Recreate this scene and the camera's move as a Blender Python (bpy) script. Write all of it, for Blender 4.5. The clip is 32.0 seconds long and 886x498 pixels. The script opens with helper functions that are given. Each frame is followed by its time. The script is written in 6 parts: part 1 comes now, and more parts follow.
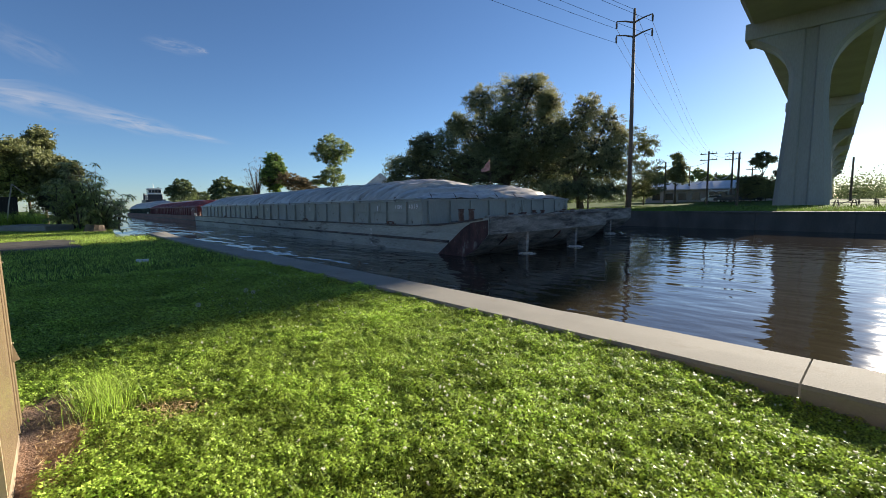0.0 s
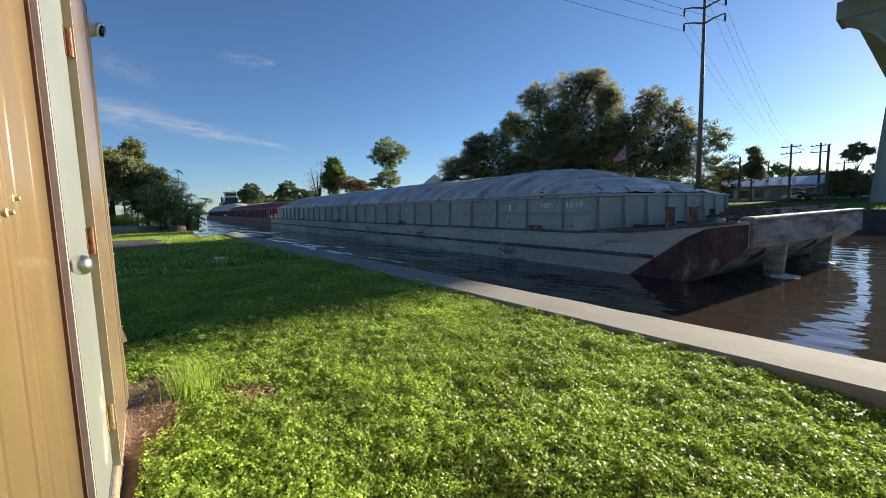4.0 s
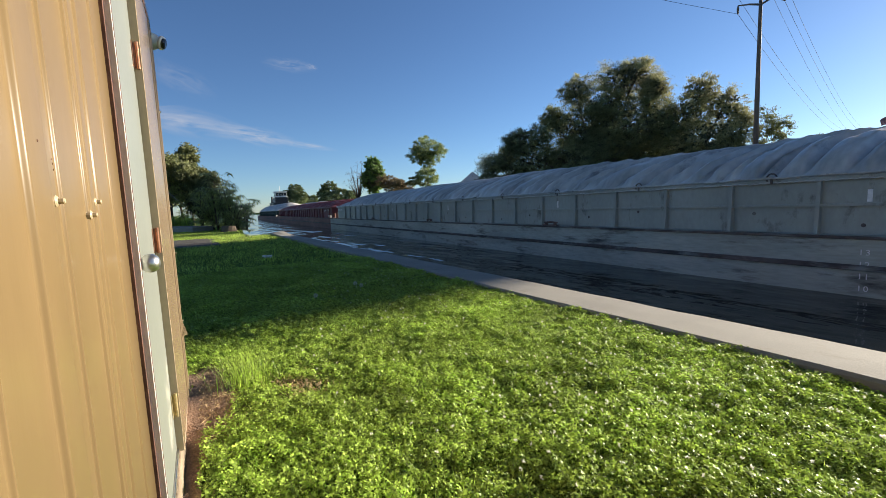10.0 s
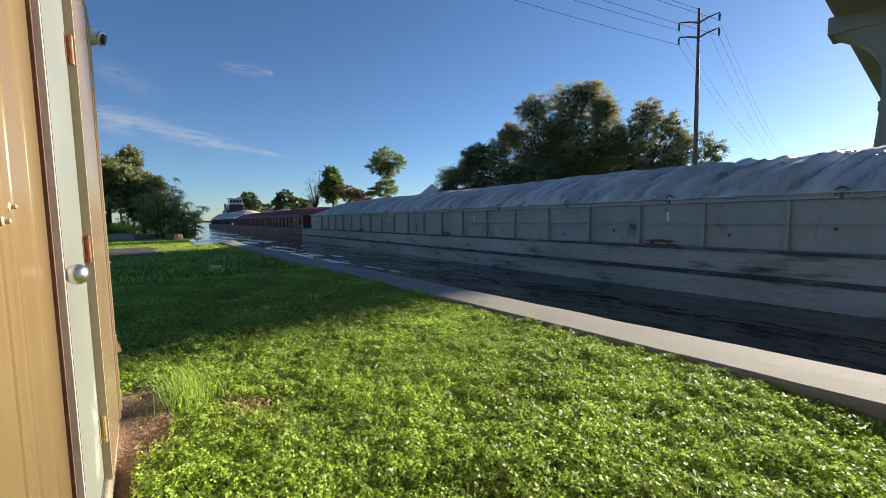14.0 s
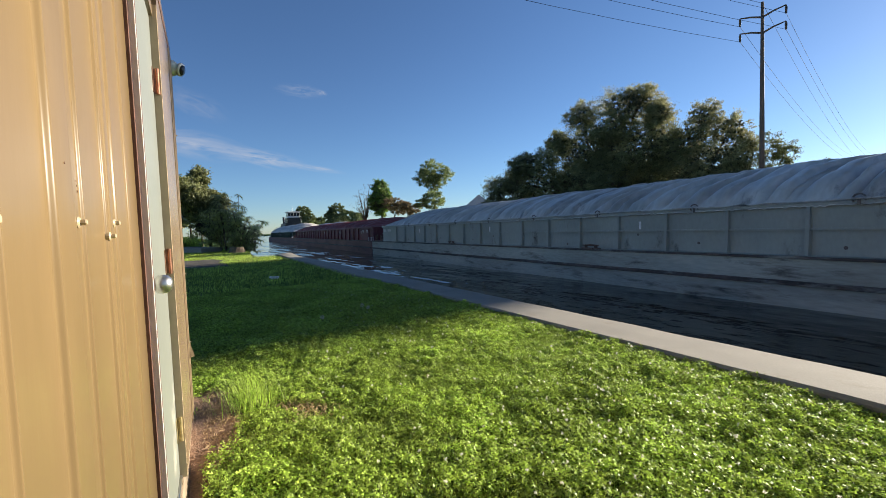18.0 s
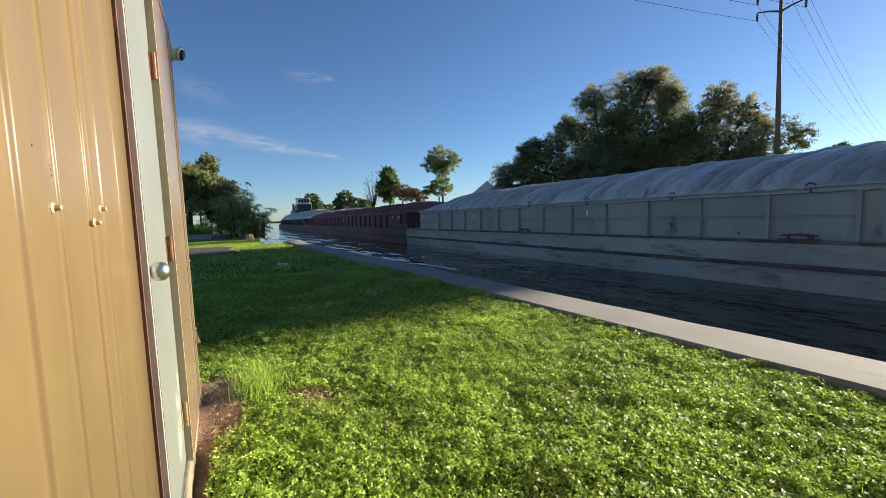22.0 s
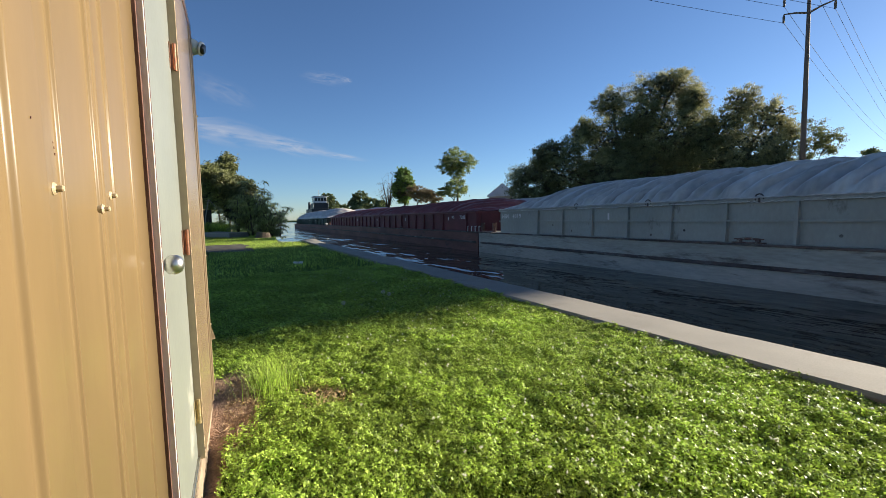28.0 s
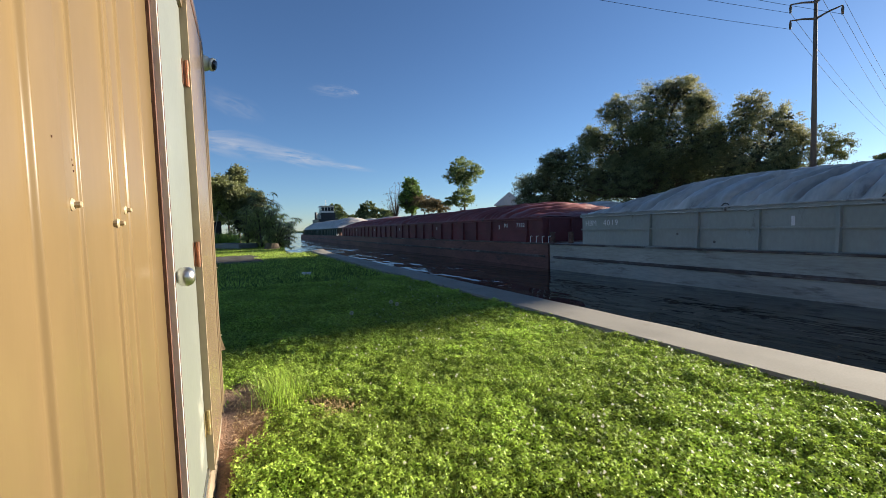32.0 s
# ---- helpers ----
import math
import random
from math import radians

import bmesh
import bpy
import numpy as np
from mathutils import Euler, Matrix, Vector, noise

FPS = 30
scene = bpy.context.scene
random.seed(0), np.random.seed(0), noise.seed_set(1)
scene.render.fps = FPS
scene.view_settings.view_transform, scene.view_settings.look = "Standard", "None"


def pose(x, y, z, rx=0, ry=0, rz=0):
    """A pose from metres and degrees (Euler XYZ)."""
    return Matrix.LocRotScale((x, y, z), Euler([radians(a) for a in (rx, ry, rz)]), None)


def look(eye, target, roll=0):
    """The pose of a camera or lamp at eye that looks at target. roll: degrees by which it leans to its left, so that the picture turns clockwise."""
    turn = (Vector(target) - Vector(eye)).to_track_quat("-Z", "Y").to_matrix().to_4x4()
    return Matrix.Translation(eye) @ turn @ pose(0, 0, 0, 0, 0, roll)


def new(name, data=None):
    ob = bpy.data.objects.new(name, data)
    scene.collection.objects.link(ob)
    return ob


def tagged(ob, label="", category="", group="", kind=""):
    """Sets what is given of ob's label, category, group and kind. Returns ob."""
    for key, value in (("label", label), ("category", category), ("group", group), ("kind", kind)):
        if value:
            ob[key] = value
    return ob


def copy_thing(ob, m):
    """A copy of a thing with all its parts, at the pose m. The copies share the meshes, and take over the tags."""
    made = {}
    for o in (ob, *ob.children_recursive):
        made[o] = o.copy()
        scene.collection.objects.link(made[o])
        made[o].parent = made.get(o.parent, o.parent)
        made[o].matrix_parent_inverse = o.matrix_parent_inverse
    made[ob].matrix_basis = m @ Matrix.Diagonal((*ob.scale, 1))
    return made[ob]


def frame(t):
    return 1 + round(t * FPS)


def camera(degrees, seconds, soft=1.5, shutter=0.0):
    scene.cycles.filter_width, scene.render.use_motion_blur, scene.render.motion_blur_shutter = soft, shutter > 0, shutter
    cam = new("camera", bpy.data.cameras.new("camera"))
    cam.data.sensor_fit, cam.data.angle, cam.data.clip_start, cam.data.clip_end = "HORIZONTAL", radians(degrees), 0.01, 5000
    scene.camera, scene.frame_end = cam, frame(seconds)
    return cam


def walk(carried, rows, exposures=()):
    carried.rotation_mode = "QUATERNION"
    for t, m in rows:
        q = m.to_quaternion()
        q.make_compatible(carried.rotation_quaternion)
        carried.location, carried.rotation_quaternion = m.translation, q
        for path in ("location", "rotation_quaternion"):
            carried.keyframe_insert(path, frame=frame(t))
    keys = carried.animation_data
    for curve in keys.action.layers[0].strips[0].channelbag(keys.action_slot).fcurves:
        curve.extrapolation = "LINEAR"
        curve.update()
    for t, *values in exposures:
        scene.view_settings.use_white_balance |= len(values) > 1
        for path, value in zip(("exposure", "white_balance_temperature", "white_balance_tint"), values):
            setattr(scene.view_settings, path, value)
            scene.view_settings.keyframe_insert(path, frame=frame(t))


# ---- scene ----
cam = camera(93.4, 32.0, soft=0.6)
PATH = [
    (0, (0.333, -0.04, 1.272), (-1.079, 1.36, 1.059), -1.0),
    (0.5, (0.28, -0.087, 1.243), (-1.149, 1.296, 1.028), -1.0),
    (1, (0.276, -0.109, 1.244), (-1.175, 1.25, 1.024), -1.1),
    (1.5, (0.279, -0.103, 1.249), (-1.193, 1.232, 1.03), -1.5),
    (2, (0.309, -0.095, 1.254), (-1.182, 1.22, 1.042), -1.7),
    (2.5, (0.32, -0.096, 1.253), (-1.187, 1.203, 1.047), -1.7),
    (3, (0.283, -0.098, 1.24), (-1.242, 1.179, 1.034), -1.6),
    (3.5, (0.299, -0.098, 1.242), (-1.249, 1.152, 1.036), -1.5),
    (5.5, (0.287, -0.108, 1.24), (-1.397, 0.956, 1.061), -2.1),
    (6, (0.279, -0.118, 1.245), (-1.424, 0.918, 1.08), -2.4),
    (6.5, (0.278, -0.12, 1.247), (-1.434, 0.903, 1.092), -2.6),
    (7, (0.279, -0.118, 1.247), (-1.432, 0.906, 1.092), -2.5),
    (7.5, (0.279, -0.118, 1.243), (-1.428, 0.911, 1.077), -2.4),
    (8, (0.291, -0.118, 1.245), (-1.412, 0.915, 1.06), -2.4),
    (8.5, (0.295, -0.119, 1.24), (-1.403, 0.919, 1.037), -2.4),
    (9, (0.281, -0.118, 1.242), (-1.409, 0.931, 1.03), -2.4),
    (9.5, (0.294, -0.111, 1.242), (-1.393, 0.942, 1.031), -2.5),
    (10, (0.284, -0.116, 1.242), (-1.4, 0.942, 1.034), -2.3),
    (10.5, (0.285, -0.116, 1.244), (-1.399, 0.943, 1.039), -2.2),
    (11, (0.272, -0.12, 1.244), (-1.41, 0.942, 1.036), -2.0),
    (11.5, (0.259, -0.128, 1.234), (-1.414, 0.948, 1.026), -1.8),
    (12, (0.249, -0.128, 1.233), (-1.407, 0.974, 1.027), -1.5),
    (12.5, (0.259, -0.118, 1.236), (-1.371, 1.024, 1.043), -1.3),
    (13, (0.247, -0.115, 1.24), (-1.356, 1.068, 1.061), -1.1),
    (13.5, (0.266, -0.113, 1.243), (-1.318, 1.097, 1.077), -1.2),
    (14, (0.278, -0.102, 1.244), (-1.297, 1.121, 1.085), -1.2),
    (14.5, (0.273, -0.105, 1.241), (-1.305, 1.115, 1.085), -1.4),
    (16.5, (0.251, -0.121, 1.245), (-1.401, 1.0, 1.124), -1.5),
    (17, (0.255, -0.124, 1.246), (-1.418, 0.966, 1.14), -1.7),
    (17.5, (0.263, -0.126, 1.245), (-1.427, 0.939, 1.144), -1.8),
    (18, (0.266, -0.129, 1.244), (-1.438, 0.913, 1.143), -2.0),
    (18.5, (0.244, -0.133, 1.244), (-1.472, 0.889, 1.136), -1.8),
    (19, (0.252, -0.134, 1.238), (-1.473, 0.871, 1.129), -1.8),
    (19.5, (0.272, -0.135, 1.237), (-1.46, 0.86, 1.131), -1.7),
    (20, (0.259, -0.136, 1.24), (-1.471, 0.861, 1.131), -1.4),
    (20.5, (0.265, -0.135, 1.24), (-1.46, 0.871, 1.131), -1.4),
    (21, (0.258, -0.134, 1.241), (-1.46, 0.881, 1.119), -1.5),
    (21.5, (0.279, -0.118, 1.243), (-1.439, 0.896, 1.101), -1.8),
    (22, (0.254, -0.091, 1.24), (-1.468, 0.913, 1.077), -2.2),
    (22.5, (0.189, -0.085, 1.232), (-1.54, 0.904, 1.053), -2.6),
    (23, (0.204, -0.08, 1.223), (-1.536, 0.889, 1.043), -3.0),
    (23.5, (0.184, -0.082, 1.227), (-1.563, 0.874, 1.05), -2.6),
    (24, (0.197, -0.077, 1.223), (-1.563, 0.859, 1.065), -2.4),
    (24.5, (0.189, -0.084, 1.226), (-1.581, 0.837, 1.086), -1.7),
    (26.5, (0.199, -0.087, 1.231), (-1.568, 0.845, 1.124), -0.8),
    (27, (0.195, -0.087, 1.231), (-1.564, 0.859, 1.113), -0.8),
    (27.5, (0.198, -0.085, 1.227), (-1.556, 0.866, 1.092), -1.1),
    (28, (0.188, -0.084, 1.224), (-1.566, 0.863, 1.071), -1.3),
    (28.5, (0.183, -0.087, 1.225), (-1.576, 0.852, 1.063), -1.6),
    (29, (0.191, -0.084, 1.223), (-1.575, 0.843, 1.069), -1.9),
    (29.5, (0.196, -0.085, 1.226), (-1.575, 0.834, 1.087), -2.1),
    (30, (0.194, -0.085, 1.224), (-1.58, 0.83, 1.101), -2.3),
    (30.5, (0.187, -0.089, 1.227), (-1.588, 0.826, 1.115), -2.3),
    (31, (0.193, -0.086, 1.225), (-1.584, 0.825, 1.118), -2.2),
    (31.5, (0.188, -0.089, 1.228), (-1.588, 0.825, 1.12), -2.0),
    (32, (0.191, -0.087, 1.227), (-1.582, 0.831, 1.12), -1.8),
]
walk(cam, [(t, look(eye, target, roll)) for t, eye, target, roll in PATH])

# ---------------------------------------------------------------- world, sun, exposure
SUN_YAW, SUN_EL = -2.65, 15.3
world = bpy.data.worlds.new("sky")
scene.world = world
world.use_nodes = True
wn = world.node_tree.nodes
sky = wn.new("ShaderNodeTexSky")
sky.sky_type = "NISHITA"
sky.sun_disc = False
sky.sun_elevation = radians(SUN_EL)
sky.sun_rotation = radians(-SUN_YAW)
sky.altitude = 1500
sky.air_density, sky.dust_density, sky.ozone_density = 1.0, 0.42, 4.6
wn["Background"].inputs["Strength"].default_value = 0.114
deep = wn.new("ShaderNodeHueSaturation")
deep.inputs["Saturation"].default_value = 1.0
deep.inputs["Hue"].default_value = 0.502
world.node_tree.links.new(sky.outputs[0], deep.inputs["Color"])
world.node_tree.links.new(deep.outputs[0], wn["Background"].inputs["Color"])
sun_data = bpy.data.lights.new("sun", "SUN")
sun_data.energy, sun_data.angle, sun_data.color = 11.0, radians(0.6), (1.0, 0.90, 0.74)
sun = new("sun", sun_data)
se, sy = radians(SUN_EL), radians(SUN_YAW)
TO_SUN = Vector((-math.sin(sy) * math.cos(se), math.cos(sy) * math.cos(se), math.sin(se)))
sun.matrix_world = look(TO_SUN * 60, (0, 0, 0))
scene.view_settings.exposure = 0.35

# ---------------------------------------------------------------- materials
def mat(name, base, rough=0.7, metal=0.0, var=0.25, scale=8.0, bump=0.15, fine=60.0, other=None, stain=0.0, stain_col=(0.1, 0.06, 0.03), stain_scale=1.5,
        rand=0.0, translucent=0.0, stretch=(1, 1, 1), spec=0.5, island=False):
    """Procedural surface: two scales of colour variation, stains, fine relief."""
    m = bpy.data.materials.new(name)
    m.use_nodes = True
    n, l = m.node_tree.nodes, m.node_tree.links
    b = n["Principled BSDF"]
    b.inputs["Roughness"].default_value, b.inputs["Metallic"].default_value = rough, metal
    b.inputs["Specular IOR Level"].default_value = spec
    tc = n.new("ShaderNodeTexCoord")
    mp = n.new("ShaderNodeMapping")
    mp.inputs["Scale"].default_value = stretch
    l.new(tc.outputs["Object"], mp.inputs["Vector"])
    big = n.new("ShaderNodeTexNoise")
    big.inputs["Scale"].default_value, big.inputs["Detail"].default_value = scale, 6
    small = n.new("ShaderNodeTexNoise")
    small.inputs["Scale"].default_value, small.inputs["Detail"].default_value = fine, 3
    l.new(mp.outputs[0], big.inputs["Vector"])
    l.new(mp.outputs[0], small.inputs["Vector"])
    ramp = n.new("ShaderNodeValToRGB")
    dark = tuple(c * (1 - var) for c in base)
    light = other or tuple(min(1, c * (1 + var)) for c in base)
    ramp.color_ramp.elements[0].color, ramp.color_ramp.elements[1].color = (*dark, 1), (*light, 1)
    ramp.color_ramp.elements[0].position, ramp.color_ramp.elements[1].position = 0.3, 0.7
    l.new(big.outputs[0], ramp.inputs[0])
    mix = n.new("ShaderNodeMix")
    mix.data_type, mix.blend_type = "RGBA", "OVERLAY"
    mix.inputs[0].default_value = min(0.9, var * 1.4)
    l.new(ramp.outputs[0], mix.inputs[6])
    l.new(small.outputs[0], mix.inputs[7])
    col = mix.outputs[2]
    if stain:
        sn = n.new("ShaderNodeTexNoise")
        sn.inputs["Scale"].default_value, sn.inputs["Detail"].default_value, sn.inputs["Roughness"].default_value = stain_scale, 8, 0.7
        l.new(mp.outputs[0], sn.inputs["Vector"])
        sr = n.new("ShaderNodeValToRGB")
        sr.color_ramp.elements[0].position, sr.color_ramp.elements[1].position = 0.62 - 0.2 * stain, 0.72 - 0.1 * stain
        l.new(sn.outputs[0], sr.inputs[0])
        sm = n.new("ShaderNodeMix")
        sm.data_type = "RGBA"
        sm.inputs[7].default_value = (*stain_col, 1)
        l.new(sr.outputs[0], sm.inputs[0])
        l.new(col, sm.inputs[6])
        col = sm.outputs[2]
    if rand:
        src = n.new("ShaderNodeNewGeometry").outputs["Random Per Island"] if island else n.new("ShaderNodeObjectInfo").outputs["Random"]
        mr = n.new("ShaderNodeMapRange")
        mr.inputs["To Min"].default_value, mr.inputs["To Max"].default_value = 1 - rand, 1 + rand
        l.new(src, mr.inputs["Value"])
        hs = n.new("ShaderNodeHueSaturation")
        l.new(mr.outputs[0], hs.inputs["Value"])
        l.new(col, hs.inputs["Color"])
        col = hs.outputs[0]
    l.new(col, b.inputs["Base Color"])
    if bump:
        bp = n.new("ShaderNodeBump")
        bp.inputs["Strength"].default_value, bp.inputs["Distance"].default_value = bump, 0.02
        l.new(small.outputs[0], bp.inputs["Height"])
        l.new(bp.outputs[0], b.inputs["Normal"])
    if translucent:
        tr = n.new("ShaderNodeBsdfTranslucent")
        l.new(col, tr.inputs["Color"])
        ms = n.new("ShaderNodeMixShader")
        ms.inputs[0].default_value = translucent
        l.new(b.outputs[0], ms.inputs[1])
        l.new(tr.outputs[0], ms.inputs[2])
        l.new(ms.outputs[0], n["Material Output"].inputs["Surface"])
    return m


M_GROUND = mat("turf_soil", (0.06, 0.095, 0.022), 0.95, var=0.45, scale=0.8, fine=30, bump=0.6, stain=0.1, stain_col=(0.10, 0.09, 0.035), stain_scale=0.35, spec=0.03)
M_DIRT = mat("bare_soil", (0.27, 0.165, 0.105), 0.95, var=0.4, scale=9, fine=90, bump=0.8)
M_TAR = mat("old_tar", (0.10, 0.092, 0.082), 0.9, var=0.3, scale=2, fine=40, bump=0.5, spec=0.1)
M_MULCH = mat("dry_thatch", (0.46, 0.33, 0.18), 0.9, var=0.35, rand=0.4, island=True, bump=0)
M_CLOVER = mat("clover_leaf", (0.34, 0.46, 0.08), 0.42, var=0.3, scale=1.3, bump=0, rand=0.72, island=True, translucent=0.36, spec=0.14)
M_BLADE = mat("grass_blade", (0.32, 0.43, 0.072), 0.42, var=0.4, scale=0.9, bump=0, rand=0.85, island=True, translucent=0.42, spec=0.4)
# Darker copy of the lawn grass: the park trees' shade put into the colour.
M_PARK = mat("park_grass", (0.16, 0.235, 0.05), 0.6, var=0.4, scale=0.2, bump=0, rand=0.5, island=True, translucent=0.3, spec=0.1)
M_FLOWER = mat("clover_flower", (0.75, 0.72, 0.62), 0.8, var=0.1, bump=0, rand=0.15, island=True, translucent=0.5)
M_CONC = mat("kerb_concrete", (0.255, 0.235, 0.20), 0.9, var=0.1, scale=1.6, fine=70, bump=0.12, stain=0.25, stain_col=(0.22, 0.19, 0.15), stain_scale=2.5)
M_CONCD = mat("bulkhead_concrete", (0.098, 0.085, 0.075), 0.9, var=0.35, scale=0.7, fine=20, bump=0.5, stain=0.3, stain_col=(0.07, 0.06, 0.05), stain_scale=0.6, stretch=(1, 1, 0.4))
M_BRIDGE = mat("bridge_concrete", (0.33, 0.315, 0.29), 0.85, var=0.12, scale=0.35, fine=12, bump=0.2, stain=0.12, stain_col=(0.28, 0.26, 0.23), stain_scale=0.3, stretch=(1, 1, 0.25))
M_TAN = mat("tan_painted_steel", (0.168, 0.115, 0.056), 0.3, var=0.05, scale=2.2, fine=35, bump=0.01, stretch=(1, 1, 0.25), spec=0.12)
M_TANTRIM = mat("tan_trim", (0.185, 0.134, 0.080), 0.27, var=0.08, scale=5, fine=50, bump=0.02)
M_DOOR = mat("white_door_paint", (0.172, 0.182, 0.158), 0.45, var=0.06, scale=3, fine=40, bump=0.05, stain=0.05, stain_col=(0.45, 0.42, 0.36))
M_DARKBROWN = mat("plain_dark_brown", (0.12, 0.055, 0.035), 0.7, var=0.3, bump=0.1)
# Jamb colour raised to make up for the dim light on its side.
M_JAMB = mat("brown_steel_jamb", (0.50, 0.435, 0.385), 0.6, var=0.06, scale=5, fine=40, bump=0.05)
M_SEAL2 = mat("pink_brown_seal", (0.10, 0.045, 0.04), 0.7, var=0.2, bump=0.1)
# Paler tan for faces turned from the sun: light put into the colour.
M_TANLIFT = mat("tan_steel_lifted_for_shade", (0.40, 0.31, 0.19), 0.5, var=0.06, scale=5, fine=40, bump=0.03)
M_DIRTCONC = mat("soil_stained_concrete", (0.24, 0.18, 0.12), 0.9, var=0.3, scale=4, fine=40, bump=0.5)
M_COPPER = mat("bronze_hinge", (0.30, 0.15, 0.09), 0.38, 0.85, var=0.3, scale=40, bump=0.1)
M_BRASS = mat("weathered_brass_hinge", (0.42, 0.33, 0.17), 0.45, 0.6, var=0.3, scale=40, bump=0.1)
M_STEEL = mat("satin_steel", (0.66, 0.64, 0.60), 0.33, 1.0, var=0.1, scale=30, bump=0.02)
M_WHITE = mat("white_plastic", (0.72, 0.72, 0.70), 0.4, var=0.05, bump=0.02)
M_BLACK = mat("black_glass", (0.012, 0.012, 0.014), 0.12, var=0.1, bump=0)
M_GREY = mat("barge_grey_paint", (0.335, 0.315, 0.275), 0.55, var=0.11, scale=0.6, fine=9, bump=0.05, stain=0.17, stain_col=(0.10, 0.08, 0.065), stain_scale=1.1, stretch=(1, 1, 0.5))
M_HULL = mat("barge_hull_paint", (0.395, 0.365, 0.312), 0.7, var=0.22, scale=0.7, fine=10, bump=0.2, stain=0.36, stain_col=(0.08, 0.06, 0.05), stain_scale=1.2, stretch=(0.3, 1, 1.6))
M_RUST = mat("rusty_steel", (0.082, 0.034, 0.029), 0.85, var=0.6, scale=1.4, fine=18, bump=0.4, stain=0.3, stain_col=(0.27, 0.23, 0.20), stain_scale=1.3, stretch=(1.6, 0.6, 0.7))
M_SCUFF = mat("scuffed_bow_steel", (0.25, 0.22, 0.195), 0.8, var=0.6, scale=1.5, fine=14, bump=0.3, stain=0.72, stain_col=(0.035, 0.022, 0.019), stain_scale=1.1, stretch=(1, 0.5, 2.6))
M_BAND = mat("rub_band", (0.105, 0.072, 0.062), 0.8, var=0.5, scale=1.2, fine=15, bump=0.3, stain=0.42, stain_col=(0.26, 0.24, 0.215), stain_scale=1.6, stretch=(0.45, 1, 1.6))
M_RED = mat("barge_red_paint", (0.155, 0.035, 0.038), 0.65, var=0.25, scale=0.6, fine=14, bump=0.15, stain=0.12, stain_col=(0.05, 0.025, 0.02), stain_scale=0.8)
M_REDHULL = mat("barge_brown_hull", (0.20, 0.085, 0.065), 0.75, var=0.3, scale=0.6, fine=10, bump=0.2, stain=0.2, stain_col=(0.06, 0.04, 0.035), stretch=(0.35, 1, 1.4))
M_GREEN = mat("barge_green_paint", (0.03, 0.05, 0.036), 0.65, var=0.25, scale=0.6, fine=14, bump=0.15)
M_TARP = mat("grey_tarpaulin", (0.50, 0.46, 0.43), 0.32, var=0.3, scale=0.9, fine=5, bump=0.3, stain=0.22, stain_col=(0.15, 0.13, 0.12), stain_scale=1.0, stretch=(1.4, 0.3, 0.5))
M_REDTARP = mat("maroon_tarpaulin", (0.23, 0.056, 0.05), 0.5, var=0.2, scale=0.5, fine=5, bump=0.25)
M_BARK = mat("bark", (0.10, 0.075, 0.055), 0.95, var=0.4, scale=3, fine=25, bump=0.6, stretch=(1, 1, 0.3))
# Near-dark leaf colour: the shade inside the crowns is painted in.
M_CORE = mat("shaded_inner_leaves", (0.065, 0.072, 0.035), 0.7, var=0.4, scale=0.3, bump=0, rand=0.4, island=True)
# Paler copy of the oak leaves: sunlight put into the colour of chosen lobes.
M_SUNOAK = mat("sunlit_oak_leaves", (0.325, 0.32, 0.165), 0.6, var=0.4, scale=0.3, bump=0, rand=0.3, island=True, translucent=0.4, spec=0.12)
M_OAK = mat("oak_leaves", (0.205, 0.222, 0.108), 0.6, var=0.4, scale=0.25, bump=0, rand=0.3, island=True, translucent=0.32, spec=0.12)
M_FAR = mat("far_leaves", (0.20, 0.24, 0.11), 0.7, var=0.4, scale=0.1, bump=0, rand=0.5, island=True, translucent=0.2, spec=0.08)
M_CONE = mat("dense_green_leaves", (0.15, 0.24, 0.05), 0.55, var=0.35, scale=0.3, bump=0, rand=0.45, island=True, translucent=0.35)
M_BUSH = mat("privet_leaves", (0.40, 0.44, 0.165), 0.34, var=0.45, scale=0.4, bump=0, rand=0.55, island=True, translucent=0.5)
# Darker leaf colour for the upper lobes of the thicket.
M_DARKTHICK = mat("upper_thicket_leaves", (0.165, 0.18, 0.07), 0.6, var=0.4, scale=0.4, bump=0, rand=0.4, island=True, translucent=0.35)
M_FRESH = mat("fresh_crown_leaves", (0.20, 0.25, 0.09), 0.55, var=0.35, scale=0.3, bump=0, rand=0.5, island=True, translucent=0.4)
M_DRYLEAF = mat("budding_leaves", (0.20, 0.15, 0.075), 0.7, var=0.3, scale=0.4, bump=0, rand=0.4, island=True, translucent=0.3)
M_FOAM = mat("white_foam", (0.62, 0.62, 0.60), 0.8, var=0.3, scale=14, fine=60, bump=0.6)
M_CLEAT = mat("orange_rust", (0.145, 0.072, 0.052), 0.85, var=0.4, scale=5, fine=30, bump=0.3, stain=0.3, stain_col=(0.42, 0.38, 0.33), stain_scale=4)
M_POLE = mat("steel_pole", (0.19, 0.13, 0.10), 0.75, var=0.25, scale=1.5, fine=20, bump=0.2, stretch=(1, 1, 0.2))
M_WOOD = mat("pole_timber", (0.12, 0.09, 0.065), 0.9, var=0.3, scale=2, fine=30, bump=0.4, stretch=(1, 1, 0.15))
# Boards coloured very dark, to hold the shade the fence stands in.
M_FENCE = mat("fence_boards", (0.035, 0.03, 0.027), 0.9, var=0.3, scale=2, fine=30, bump=0.3, rand=0.1, stretch=(1, 1, 0.15))
M_PALEWOOD = mat("pale_dead_wood", (0.5, 0.45, 0.38), 0.9, var=0.2, scale=6, bump=0.2)
M_WIRE = mat("cable", (0.03, 0.03, 0.035), 1.0, var=0.1, bump=0)
